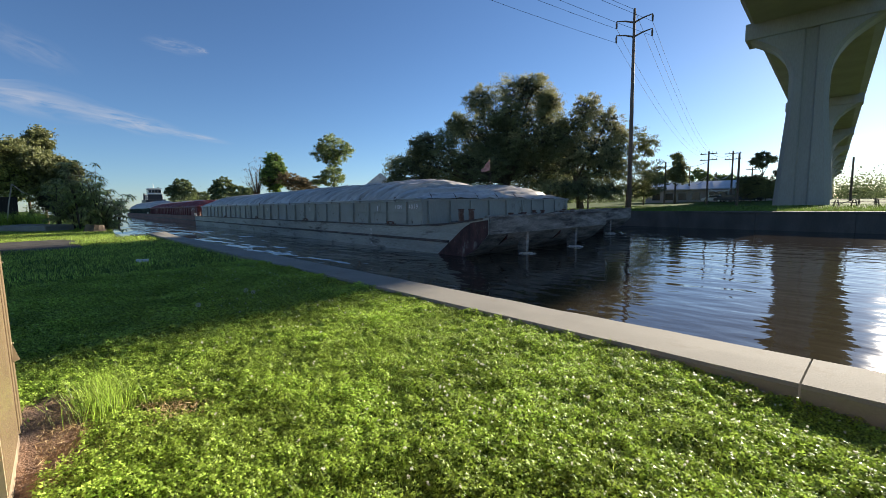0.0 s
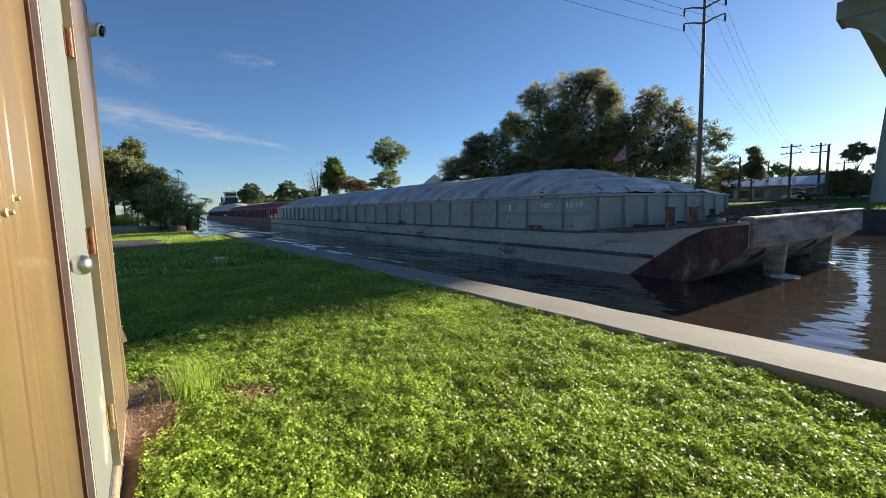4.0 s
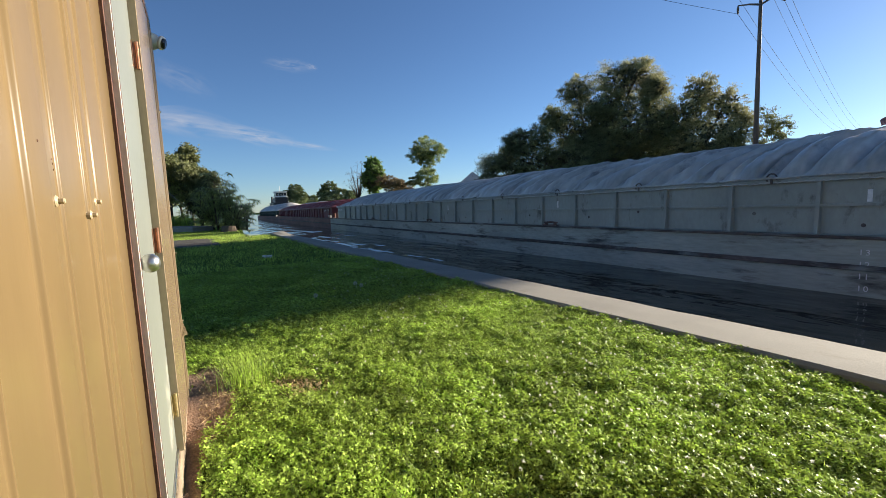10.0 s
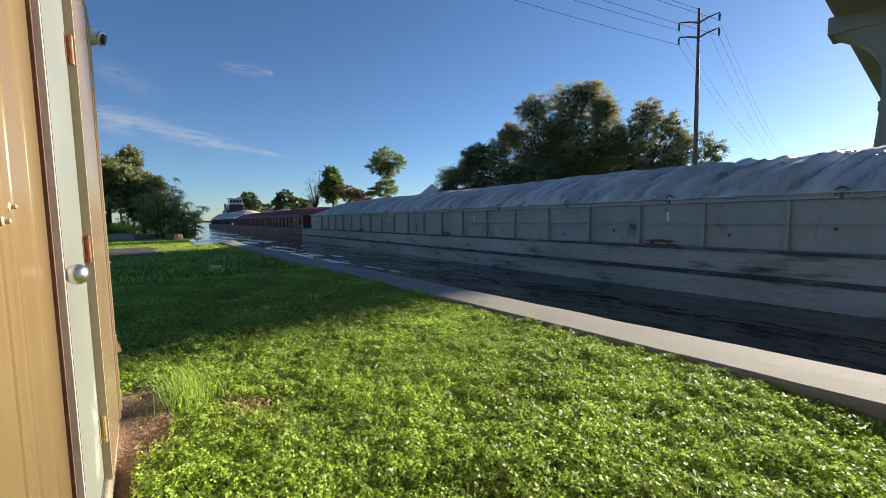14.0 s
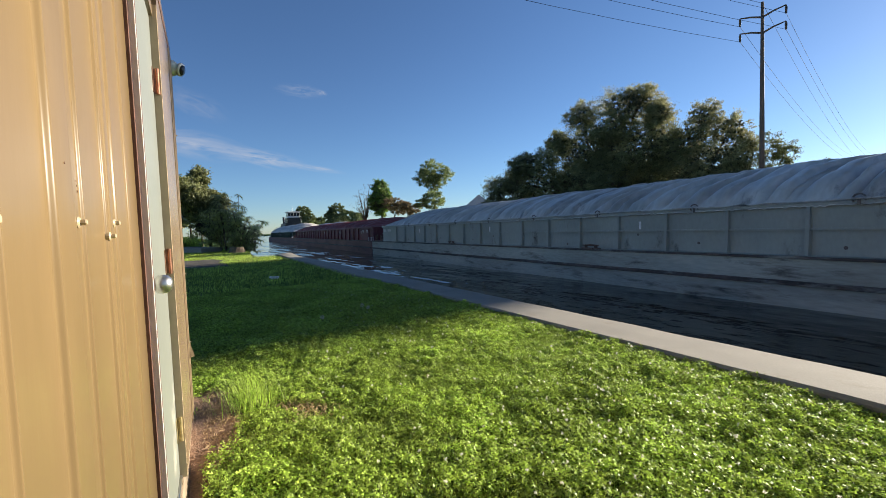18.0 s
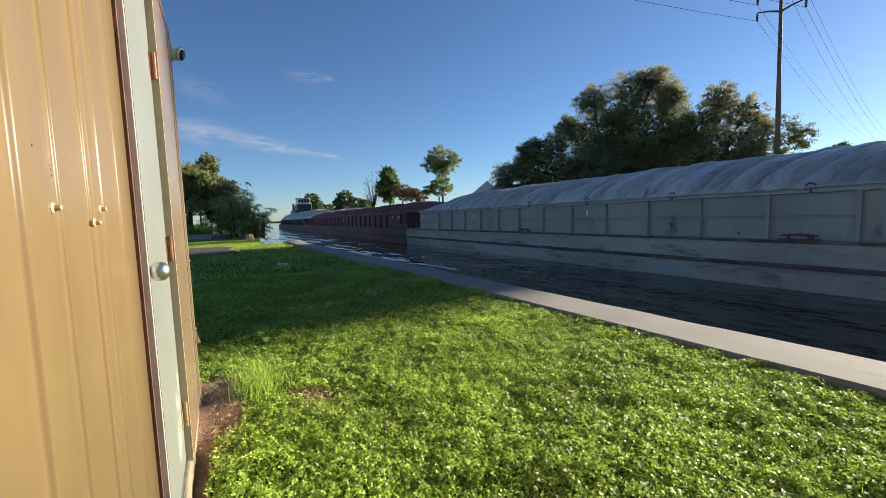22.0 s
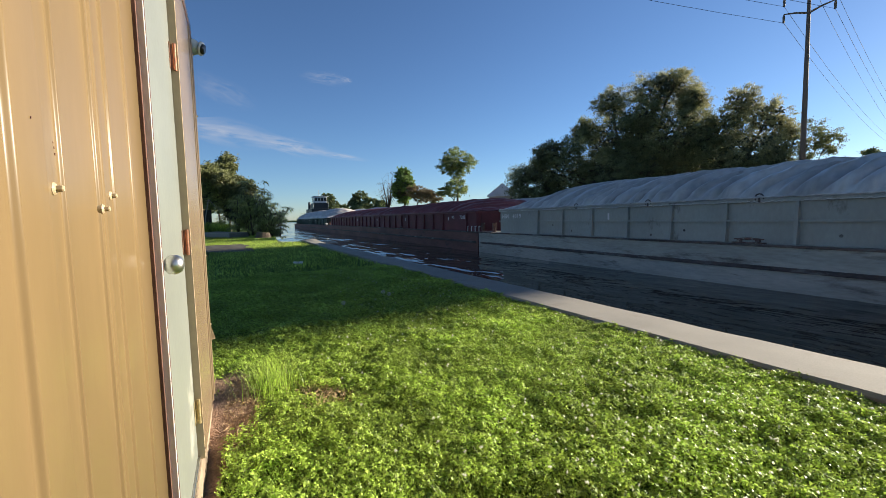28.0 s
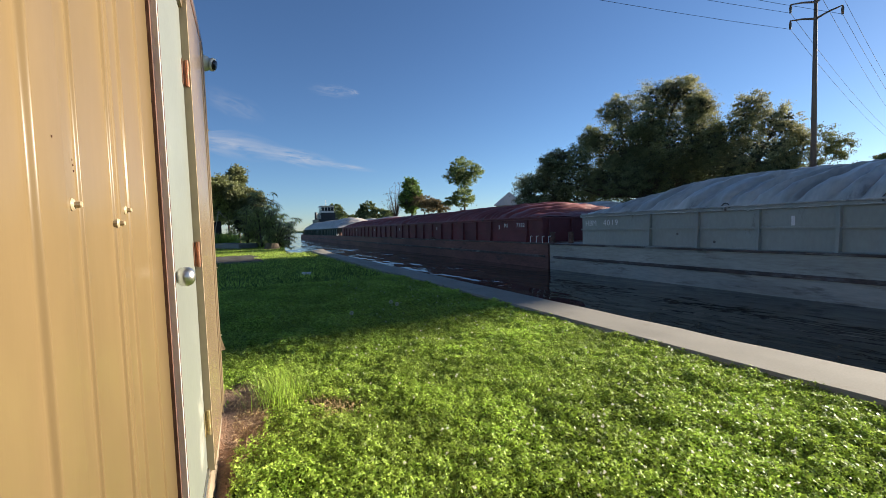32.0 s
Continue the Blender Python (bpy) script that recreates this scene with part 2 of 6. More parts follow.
M_ROOF = mat("metal_roof", (0.46, 0.50, 0.56), 0.45, 0.1, var=0.12, scale=0.5, fine=6, bump=0.1)
M_WALLP = mat("building_wall", (0.34, 0.31, 0.28), 0.85, var=0.15, scale=0.5, fine=8, bump=0.2)
M_DARKW = mat("dark_window", (0.02, 0.025, 0.03), 0.15, var=0.2, bump=0)
M_LETTER = mat("white_lettering", (0.8, 0.72, 0.70), 0.7, var=0.15, scale=9, bump=0, stain=0.15, stain_col=(0.3, 0.3, 0.3), stain_scale=6)
M_BOATW = mat("boat_white_paint", (0.72, 0.72, 0.70), 0.5, var=0.08, scale=1, fine=8, bump=0.05)
M_BOATB = mat("boat_dark_paint", (0.025, 0.03, 0.035), 0.5, var=0.2, bump=0.05)
M_FLAG = mat("faded_flag_cloth", (0.62, 0.38, 0.37), 0.8, var=0.3, scale=4, bump=0.1, translucent=0.35)
M_LANTERN = mat("yellow_green_plastic", (0.42, 0.46, 0.12), 0.4, var=0.1, bump=0.02)
M_TYRE = mat("rubber", (0.02, 0.02, 0.02), 0.85, var=0.3, bump=0.2)


def water_material():
    m = bpy.data.materials.new("canal_water")
    m.use_nodes = True
    n, l = m.node_tree.nodes, m.node_tree.links
    b = n["Principled BSDF"]
    b.inputs["Base Color"].default_value = (0.042, 0.033, 0.023, 1)
    b.inputs["Roughness"].default_value, b.inputs["IOR"].default_value = 0.035, 1.4
    tc = n.new("ShaderNodeTexCoord")
    heights = []
    for sc, st, det in ((0.4, (0.34, 1.3, 1), 2.5), (1.15, (0.62, 1.15, 1), 1.6), (5.0, (0.6, 1.2, 1), 1.5)):
        mp = n.new("ShaderNodeMapping")
        mp.inputs["Scale"].default_value = st
        mp.inputs["Rotation"].default_value = (0, 0, radians(8 + 6 * sc))
        t = n.new("ShaderNodeTexNoise")
        t.inputs["Scale"].default_value, t.inputs["Detail"].default_value = sc, det
        l.new(tc.outputs["Object"], mp.inputs["Vector"])
        l.new(mp.outputs[0], t.inputs["Vector"])
        heights.append(t.outputs[0])
    # wash along the tow, calmer water by the bridge
    sep = n.new("ShaderNodeSeparateXYZ")
    l.new(tc.outputs["Object"], sep.inputs[0])
    calm = n.new("ShaderNodeMapRange")
    calm.interpolation_type = "SMOOTHSTEP"
    calm.inputs["From Min"].default_value, calm.inputs["From Max"].default_value = -22.0, -8.0
    calm.inputs["To Min"].default_value, calm.inputs["To Max"].default_value = 1.0, 0.04
    l.new(sep.outputs[0], calm.inputs["Value"])
    soft = n.new("ShaderNodeMapRange")
    soft.interpolation_type = "SMOOTHSTEP"
    soft.inputs["From Min"].default_value, soft.inputs["From Max"].default_value = -14.0, -2.0
    soft.inputs["To Min"].default_value, soft.inputs["To Max"].default_value = 0.5, 0.5
    l.new(sep.outputs[0], soft.inputs["Value"])
    prev = None
    for h, dist in zip(heights, (0.46, 0.072, 0.006)):
        bp = n.new("ShaderNodeBump")
        bp.inputs["Strength"].default_value, bp.inputs["Distance"].default_value = 0.45, dist
        l.new(h, bp.inputs["Height"])
        if dist > 0.2:
            l.new(calm.outputs[0], bp.inputs["Strength"])
        elif dist > 0.02:
            l.new(soft.outputs[0], bp.inputs["Strength"])
        if prev:
            l.new(prev, bp.inputs["Normal"])
        prev = bp.outputs[0]
    l.new(prev, b.inputs["Normal"])
    return m


M_WATER = water_material()

# ---------------------------------------------------------------- mesh helpers
def mesh_of(name, bm, material, smooth=False):
    me = bpy.data.meshes.new(name)
    bmesh.ops.recalc_face_normals(bm, faces=bm.faces)
    bm.to_mesh(me)
    bm.free()
    if material:
        me.materials.append(material)
    if smooth:
        me.polygons.foreach_set("use_smooth", [True] * len(me.polygons))
    return me


def part(name, bm, material, parent=None, label="", smooth=False, m=None):
    """Links a bmesh (or a ready mesh) as one object under a thing or part."""
    me = bm if isinstance(bm, bpy.types.Mesh) else mesh_of(name, bm, material, smooth)
    ob = new(name, me)
    if parent:
        ob.parent = parent
    if m is not None:
        ob.matrix_basis = m
    if label:
        ob["label"] = label
    return ob


def thing(name, label, category, group="", kind="", m=None):
    ob = new(name)
    ob.empty_display_size = 0.2
    if m is not None:
        ob.matrix_basis = m
    return tagged(ob, label, category, group, kind)


def box(x0, x1, y0, y1, z0, z1, bevel=0.0, bm=None):
    """A box between bounds, edges bevelled."""
    own = bmesh.new()
    bmesh.ops.create_cube(own, size=1)
    for v in own.verts:
        v.co = Vector(((x0 + x1) / 2 + v.co.x * (x1 - x0), (y0 + y1) / 2 + v.co.y * (y1 - y0), (z0 + z1) / 2 + v.co.z * (z1 - z0)))
    if bevel:
        bmesh.ops.bevel(own, geom=own.edges[:], offset=bevel, segments=2, affect="EDGES", profile=0.6)
    if bm is None:
        return own
    tmp = bpy.data.meshes.new("tmp")
    own.to_mesh(tmp)
    own.free()
    bm.from_mesh(tmp)
    bpy.data.meshes.remove(tmp)
    return bm


def tube(points, radii, sides=8, bm=None, cap=True):
    """A tapered tube along points."""
    bm = bm or bmesh.new()
    rings = []
    pts = [Vector(p) for p in points]
    for i, p in enumerate(pts):
        d = (pts[min(i + 1, len(pts) - 1)] - pts[max(i - 1, 0)]).normalized()
        a = d.orthogonal().normalized()
        b = d.cross(a)
        r = radii[i] if hasattr(radii, "__len__") else radii
        rings.append([bm.verts.new(p + r * (math.cos(2 * math.pi * k / sides) * a + math.sin(2 * math.pi * k / sides) * b)) for k in range(sides)])
    for i in range(1, len(rings)):
        # line the rings up with the least twist
        u, v = rings[i - 1], rings[i]
        best = min(range(sides), key=lambda o: (u[0].co - v[o].co).length)
        rings[i] = v = v[best:] + v[:best]
        if (u[1].co - v[1].co).length > (u[1].co - v[-1].co).length:
            rings[i] = v = [v[0]] + v[:0:-1]
        for k in range(sides):
            bm.faces.new((u[k], u[(k + 1) % sides], v[(k + 1) % sides], v[k]))
    if cap:
        bm.faces.new(rings[0])
        bm.faces.new(rings[-1])
    return bm


def prism(profile, a0, a1, axis="x"):
    """A profile (two coordinates) drawn out along an axis."""
    bm = bmesh.new()
    def co(p, a):
        return {"x": (a, p[0], p[1]), "y": (p[0], a, p[1]), "z": (p[0], p[1], a)}[axis]
    A = [bm.verts.new(co(p, a0)) for p in profile]
    B = [bm.verts.new(co(p, a1)) for p in profile]
    bm.faces.new(A)
    bm.faces.new(B[::-1])
    for i in range(len(A)):
        j = (i + 1) % len(A)
        bm.faces.new((A[i], B[i], B[j], A[j]))
    return bm


def quads_mesh(name, q, material, smooth=False):
    """A mesh from an array of loose faces, n x corners x 3."""
    n, c = q.shape[:2]
    me = bpy.data.meshes.new(name)
    me.vertices.add(n * c)
    me.vertices.foreach_set("co", q.reshape(-1).astype(np.float32))
    me.loops.add(n * c)
    me.loops.foreach_set("vertex_index", np.arange(n * c, dtype=np.int32))
    me.polygons.add(n)
    me.polygons.foreach_set("loop_start", np.arange(0, n * c, c, dtype=np.int32))
    me.update(calc_edges=True)
    me.materials.append(material)
    return me


def leaf_quads(rng, centres, size, droop=0.0, narrow=0.55):
    """Pointed leaves, turned every way, at the centres."""
    n = len(centres)
    d = rng.normal(size=(n, 3))
    d[:, 2] -= droop
    d /= np.linalg.norm(d, axis=1)[:, None]
    e = np.cross(d, rng.normal(size=(n, 3)))
    e /= np.linalg.norm(e, axis=1)[:, None]
    s = size * rng.uniform(0.6, 1.35, (n, 1))
    return np.stack([centres - d * s * 0.5, centres + e * s * narrow * 0.5, centres + d * s * 0.5, centres - e * s * narrow * 0.5], 1)


def leaf_tris(rng, centres, size, droop=0.0, narrow=0.55):
    """Small pointed leaves of one face each, for foliage far off."""
    q = leaf_quads(rng, centres, size * 1.2, droop, narrow * 1.25)
    return np.ascontiguousarray(q[:, (1, 2, 3)])


def text_mesh(body, size, depth=0.004):
    cu = bpy.data.curves.new("text", "FONT")
    cu.body, cu.size, cu.extrude, cu.align_x, cu.resolution_u = body, size, depth, "CENTER", 3
    ob = new("text", cu)
    bpy.context.view_layer.update()
    me = bpy.data.meshes.new_from_object(ob.evaluated_get(bpy.context.evaluated_depsgraph_get()))
    bpy.data.objects.remove(ob)
    bpy.data.curves.remove(cu)
    me.materials.clear()
    me.materials.append(M_LETTER)
    return me


GLYPH = {}


def letters(word, size, parent, x, y, z, name="letter", label="white painted letter"):
    """A word on a side that faces the lawn, each character a part."""
    w = size * 0.62
    for i, ch in enumerate(word):
        if (ch, size) not in GLYPH:
            GLYPH[ch, size] = text_mesh(ch, size)
        part(name, GLYPH[ch, size], None, parent, label, m=pose(x + (i - (len(word) - 1) / 2) * w, y, z, 90, 0, 0))

# ---------------------------------------------------------------- ground, canal, banks
ZW = -1.29                                   # water level


def near_edge(x):
    return 3.65 - 0.03 * x if x > -24.5 else min(5.4, 2.9 + 0.1 * (-24.5 - x))


def far_edge(x):
    return 42.2 - 0.135 * x


def build_ground():
    bm = bmesh.new()
    xs = [-3000, -1200, -500, -250, -150, -100, -70, -50, -40, -32, -28, -24.6, -24.4, -18, -12, -8, -6, -4, -2, -0.7, 0.2, 2, 5, 10, 20, 40, 80, 200, 1000, 3000]
    rows = []
    for x in xs:
        xc = max(min(x, 80), -500)
        yn, yf = near_edge(xc), far_edge(xc)
        cut = [(-3000, 0), (-400, 0), (-60, 0), (-10, 0), (-2, 0), (1.5, 0.0), (yn - 0.02, -0.13 * min(1, max(0, (x + 0.7) / 0.9))), (yn, -3.2), (yf, -3.2), (yf + 0.02, 0.1), (yf + 4, 0.12), (yf + 14, 0.2), (yf + 36, 0.35), (yf + 60, 0.8), (yf + 400, 0.5), (5000, 0.5)]
        rows.append([bm.verts.new((x, y, z)) for y, z in cut])
    for a, b in zip(rows, rows[1:]):
        for i in range(len(a) - 1):
            bm.faces.new((a[i], b[i], b[i + 1], a[i + 1]))
    tagged(part("ground", bm, M_GROUND), "green turf and soil on both banks of the canal", "ground", kind="structure")


build_ground()


def build_water():
    bm = bmesh.new()
    bmesh.ops.create_grid(bm, x_segments=8, y_segments=8, size=1)
    for v in bm.verts:
        v.co = Vector((v.co.x * 2990, v.co.y * 900 + 100, ZW))
    tagged(part("water", bm, M_WATER), "brown canal water with small ripples", "water", kind="structure")


build_water()


def build_kerb():
    """The cap of the near canal wall, in cast lengths with open joints."""
    root = thing("kerb", "weathered concrete cap of the canal wall beside the lawn", "kerb", kind="structure", m=pose(0, 3.33, 0, 0, 0, -1.72))
    rng = random.Random(5)
    x = -24.3
    cuts = [-24.3, -18.2, -12.0, -6.1, 0.115, 6.2, 12.3]
    for a, b in zip(cuts, cuts[1:]):
        bm = bmesh.new()
        n = 24
        rings = []
        for i in range(n + 1):
            u = a + 0.006 + (b - a - 0.012) * i / n
            j = lambda s: noise.noise((u * 1.7, s, 3.1)) * 0.018
            e = 0.0
            if a < -24 and i < 3:
                e = (3 - i) * 0.03 - 0.09              # broken, heaved end
            elif a < -24 and i < 12:
                e = -0.09 * (12 - i) / 9
            prof = [(0.0 + j(1), -0.5), (0.0 + j(2), 0.075 - e * 0.3), (0.022 + j(3) * 0.5, 0.1 - e * 0.3 + j(6) * 0.3), (0.33, 0.102 - e + j(4) * 0.3), (0.62 + j(5), 0.098 - e + j(7) * 0.3), (0.645 + j(5), 0.07 - e), (0.65, -2.6)]
            rings.append([bm.verts.new((u, y, z)) for y, z in prof])
        for p, q in zip(rings, rings[1:]):
            for k in range(len(p) - 1):
                bm.faces.new((p[k], q[k], q[k + 1], p[k + 1]))
        bm.faces.new(rings[0])
        bm.faces.new(rings[-1][::-1])
        part("slab", bm, M_CONC, root, smooth=False)


build_kerb()


def build_far_wall():
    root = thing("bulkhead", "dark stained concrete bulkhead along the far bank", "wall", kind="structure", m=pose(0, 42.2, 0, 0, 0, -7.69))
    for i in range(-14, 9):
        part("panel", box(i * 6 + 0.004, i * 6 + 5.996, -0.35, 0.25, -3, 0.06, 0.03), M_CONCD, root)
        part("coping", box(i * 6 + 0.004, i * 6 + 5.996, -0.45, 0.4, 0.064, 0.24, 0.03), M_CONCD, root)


build_far_wall()

# ---------------------------------------------------------------- bridge
BR_YAW = 2.7


def build_bridge():
    root = thing("bridge", "tall grey concrete road bridge on flared piers over the canal", "bridge", m=pose(-2.34, 0.047, -0.6, 0, 0, BR_YAW) @ Matrix.Scale(1.48, 4))
    soffit = 17.2
    # box girder with sloping webs and overhanging slab
    prof = [(-5.2, soffit + 2.5), (-5.2, soffit + 2.2), (-4.3, soffit + 1.9), (-4.1, soffit), (4.1, soffit), (4.3, soffit + 1.9), (5.2, soffit + 2.2), (5.2, soffit + 2.5)]
    bend = pose(0, 50.6, 0, 0, 0, -0.5) @ pose(0, -50.6, 0)      # the deck turns a little past the canal
    for k in range(-1, 8):
        part("span", prism(prof, 6.6 + 44 * k + 0.03, 6.6 + 44 * (k + 1) - 0.03, "y"), M_BRIDGE, root, m=bend if k > 0 else None)
    for s in (-1, 1):
        part("parapet", box(s * 4.9 - 0.2, s * 4.9 + 0.2, -37, 50.55, soffit + 2.504, soffit + 3.4, 0.05), M_BRIDGE, root)
        part("parapet", box(s * 4.9 - 0.2, s * 4.9 + 0.2, 50.65, 358, soffit + 2.504, soffit + 3.4, 0.05), M_BRIDGE, root, m=bend)

    def pier():
        """Waisted column that flares into a hammerhead, with recessed faces."""
        bm = bmesh.new()
        stations = [(0.0, 2.02, 1.5), (5, 1.69, 1.45), (8.4, 1.45, 1.42), (10, 1.37, 1.4), (12, 1.40, 1.4), (12.8, 1.55, 1.4), (13.5, 1.85, 1.4), (14.1, 2.25, 1.4), (14.6, 2.72, 1.4), (15.05, 3.3, 1.4), (15.4, 3.85, 1.4), (15.7, 4.4, 1.4)]
        rings = []
        for z, hw, hd in stations:
            g = min(0.55, hw * 0.3)
            loop = [(-hw, -hd * 0.7), (-hw + 0.35, -hd), (-0.5, -hd), (-0.38, -hd + 0.2), (0.38, -hd + 0.2), (0.5, -hd), (hw - 0.35, -hd), (hw, -hd * 0.7),
                    (hw, hd * 0.7), (hw - 0.35, hd), (-hw + 0.35, hd), (-hw, hd * 0.7)]
            rings.append([bm.verts.new((x, y, z)) for x, y in loop])
        for a, b in zip(rings, rings[1:]):
            for i in range(len(a)):
                j = (i + 1) % len(a)
                bm.faces.new((a[i], a[j], b[j], b[i]))
        bm.faces.new(rings[-1])
        bm.faces.new(rings[0][::-1])
        return bm
    col = mesh_of("column", pier(), M_BRIDGE)
    cap = mesh_of("cap", box(-4.75, 4.75, -1.55, 1.55, 15.704, 17.19, 0.12), M_BRIDGE)
    foot = mesh_of("footing", box(-2.9, 2.9, -2.2, 2.2, -0.6, 0.05, 0.06), M_BRIDGE)
    for k in range(8):
        y = 50.6 + 44 * k
        m = bend @ pose(0, y, 0.15) if k else pose(0, y, 0.15)
        p = part("pier", col, None, root, m=m)
        part("cap", cap, None, p)
        part("footing", foot, None, p)


build_bridge()

# ---------------------------------------------------------------- the tow
LEN, BEAM, BOW = 61.0, 10.67, 2.4
TOW_X = (-4.5312, 16.7151, -21.353, 66.6514, -44.028)
TOW_Y = (-5.8745, 13.1953, -10.0439, 16.9417)
TOW_H = (-0.07, 0.049, 0.0662)


def tow_pose(t, aft, across):
    """World pose of a point of the tow: metres aft of the bow, metres across from its near side."""
    u = t / 32
    def poly(c):
        v = 0.0
        for k in c:
            v = v * u + k
        return v
    x, y, h = poly(TOW_X), poly(TOW_Y), poly(TOW_H)
    s = aft - 30
    return pose(x - s * math.cos(h) + across * math.sin(h), y + s * math.sin(h) + across * math.cos(h), ZW, 0, 0, -math.degrees(h))


DECK, COAM = 1.41, 2.856                     # above the water


def hull_mesh(rake_bow):
    """Hull with flat sides and either a raked bow or a square end; origin at the near bow corner, on the water."""
    if rake_bow:
        side = [(BOW, DECK + 0.50), (BOW, 1.15), (BOW - 0.2, 0.95), (1.65, 0.45), (0.9, 0.05), (-0.4, -0.45), (-3.0, -0.9)]
    else:
        side = [(-0.08, DECK), (-0.08, -0.9)]
    side += [(-LEN + 0.08, -0.9), (-LEN + 0.08, DECK), (-9.0, DECK)] + ([(-3.6, DECK + 0.01), (-1.0, DECK + 0.12)] if rake_bow else [])
    bm = bmesh.new()
    A = [bm.verts.new((x, 0.03, z)) for x, z in side]
    B = [bm.verts.new((x, BEAM - 0.03, z)) for x, z in side]
    bm.faces.new(A)
    bm.faces.new(B[::-1])
    for i in range(len(A)):
        j = (i + 1) % len(A)
        bm.faces.new((A[i], B[i], B[j], A[j]))
    bmesh.ops.triangulate(bm, faces=[f for f in bm.faces if len(f.verts) > 4])
    return bm


def tarp_mesh(x0, x1, y0, y1, z0, rise, seed, pitch=0.6, nx=760):
    """Tarpaulin stretched over hoops: slanted folds of uneven depth, and slopes down at both ends."""
    rng = random.Random(seed)
    lines = []                                     # where each fold runs, and how deep it is
    p = x0 - 6.0
    while p < x1 + 6.0:
        lines.append((p, rng.uniform(0.18, 0.45) * (1.5 if rng.random() < 0.3 else 1.0), rng.uniform(0.07, 0.14), rng.uniform(0.75, 1.2)))
        p += pitch * rng.uniform(0.45, 1.5)
    bm = bmesh.new()
    ny = 30
    grid = []
    for i in range(nx + 1):
        u = i / nx
        x = x0 + (x1 - x0) * u
        d = max(0.0, min(x - x0, x1 - x))
        end = math.sin(min(1.0, d / 5.6) * math.pi / 2) ** 0.75
        lump = 1 + 0.10 * noise.noise((x * 0.11, seed, 0.0)) + 0.07 * noise.noise((x * 0.45, seed, 7.0))
        row = []
        for j in range(ny + 1):
            v = j / ny
            y = y0 + (y1 - y0) * v
            arch = max(0.0, math.sin(math.pi * v)) ** 0.66
            bend = 0.55 * noise.noise((x * 0.3, v * 2.0, seed)) + 0.16 * noise.noise((x * 0.9, v * 6.0, seed + 4))
            valley = 0.0
            for c, dep, wid, tilt in lines:
                s = x + 1.9 * tilt * abs(v - 0.5) + bend - c
                if -0.9 < s < 0.9:
                    # steep on one side, easy on the other
                    w = wid if s < 0 else wid * 1.9
                    valley = max(valley, dep * math.exp(-(s / w) ** 2))
            flank = max(0.0, math.sin(math.pi * v)) ** 0.25
            ray = 0.025 * math.sin(v * 46 + 2 * noise.noise((x, v * 3, seed))) * (1 - end) * math.sin(math.pi * v)
            wr = 0.075 * noise.noise((x * 1.4, y * 1.1, seed + 2.0)) + 0.06 * noise.noise((x * 3.4 + y * 2.0, y * 2.4, seed + 5.0))
            inside = 1 if 0 < j < ny else 0
            out = (0.13 - valley) * flank * min(1.0, d / 1.5)
            lean = max(-0.62, min(0.62, (v - 0.5) * 2.6))
            row.append(bm.verts.new((x, y + out * lean, z0 + 0.06 + rise * arch * end * lump + out * 0.85 + ray + wr * inside)))
        grid.append(row)
    # skirt over the coaming
    for side in (0, ny):
        s = -0.06 if side == 0 else 0.06
        prev = None
        for i, row in enumerate(grid):
            v = bm.verts.new((row[side].co.x, row[side].co.y + s, z0 - 0.07 - 0.09 * abs(noise.noise((i * 0.3, seed, side)))))
            if prev:
                bm.faces.new((grid[i - 1][side], row[side], v, prev))
            prev = v
    for a, b in zip(grid, grid[1:]):
        for j in range(ny):
            bm.faces.new((a[j], b[j], b[j + 1], a[j + 1]))
    return bm


RIB_MESH = {}


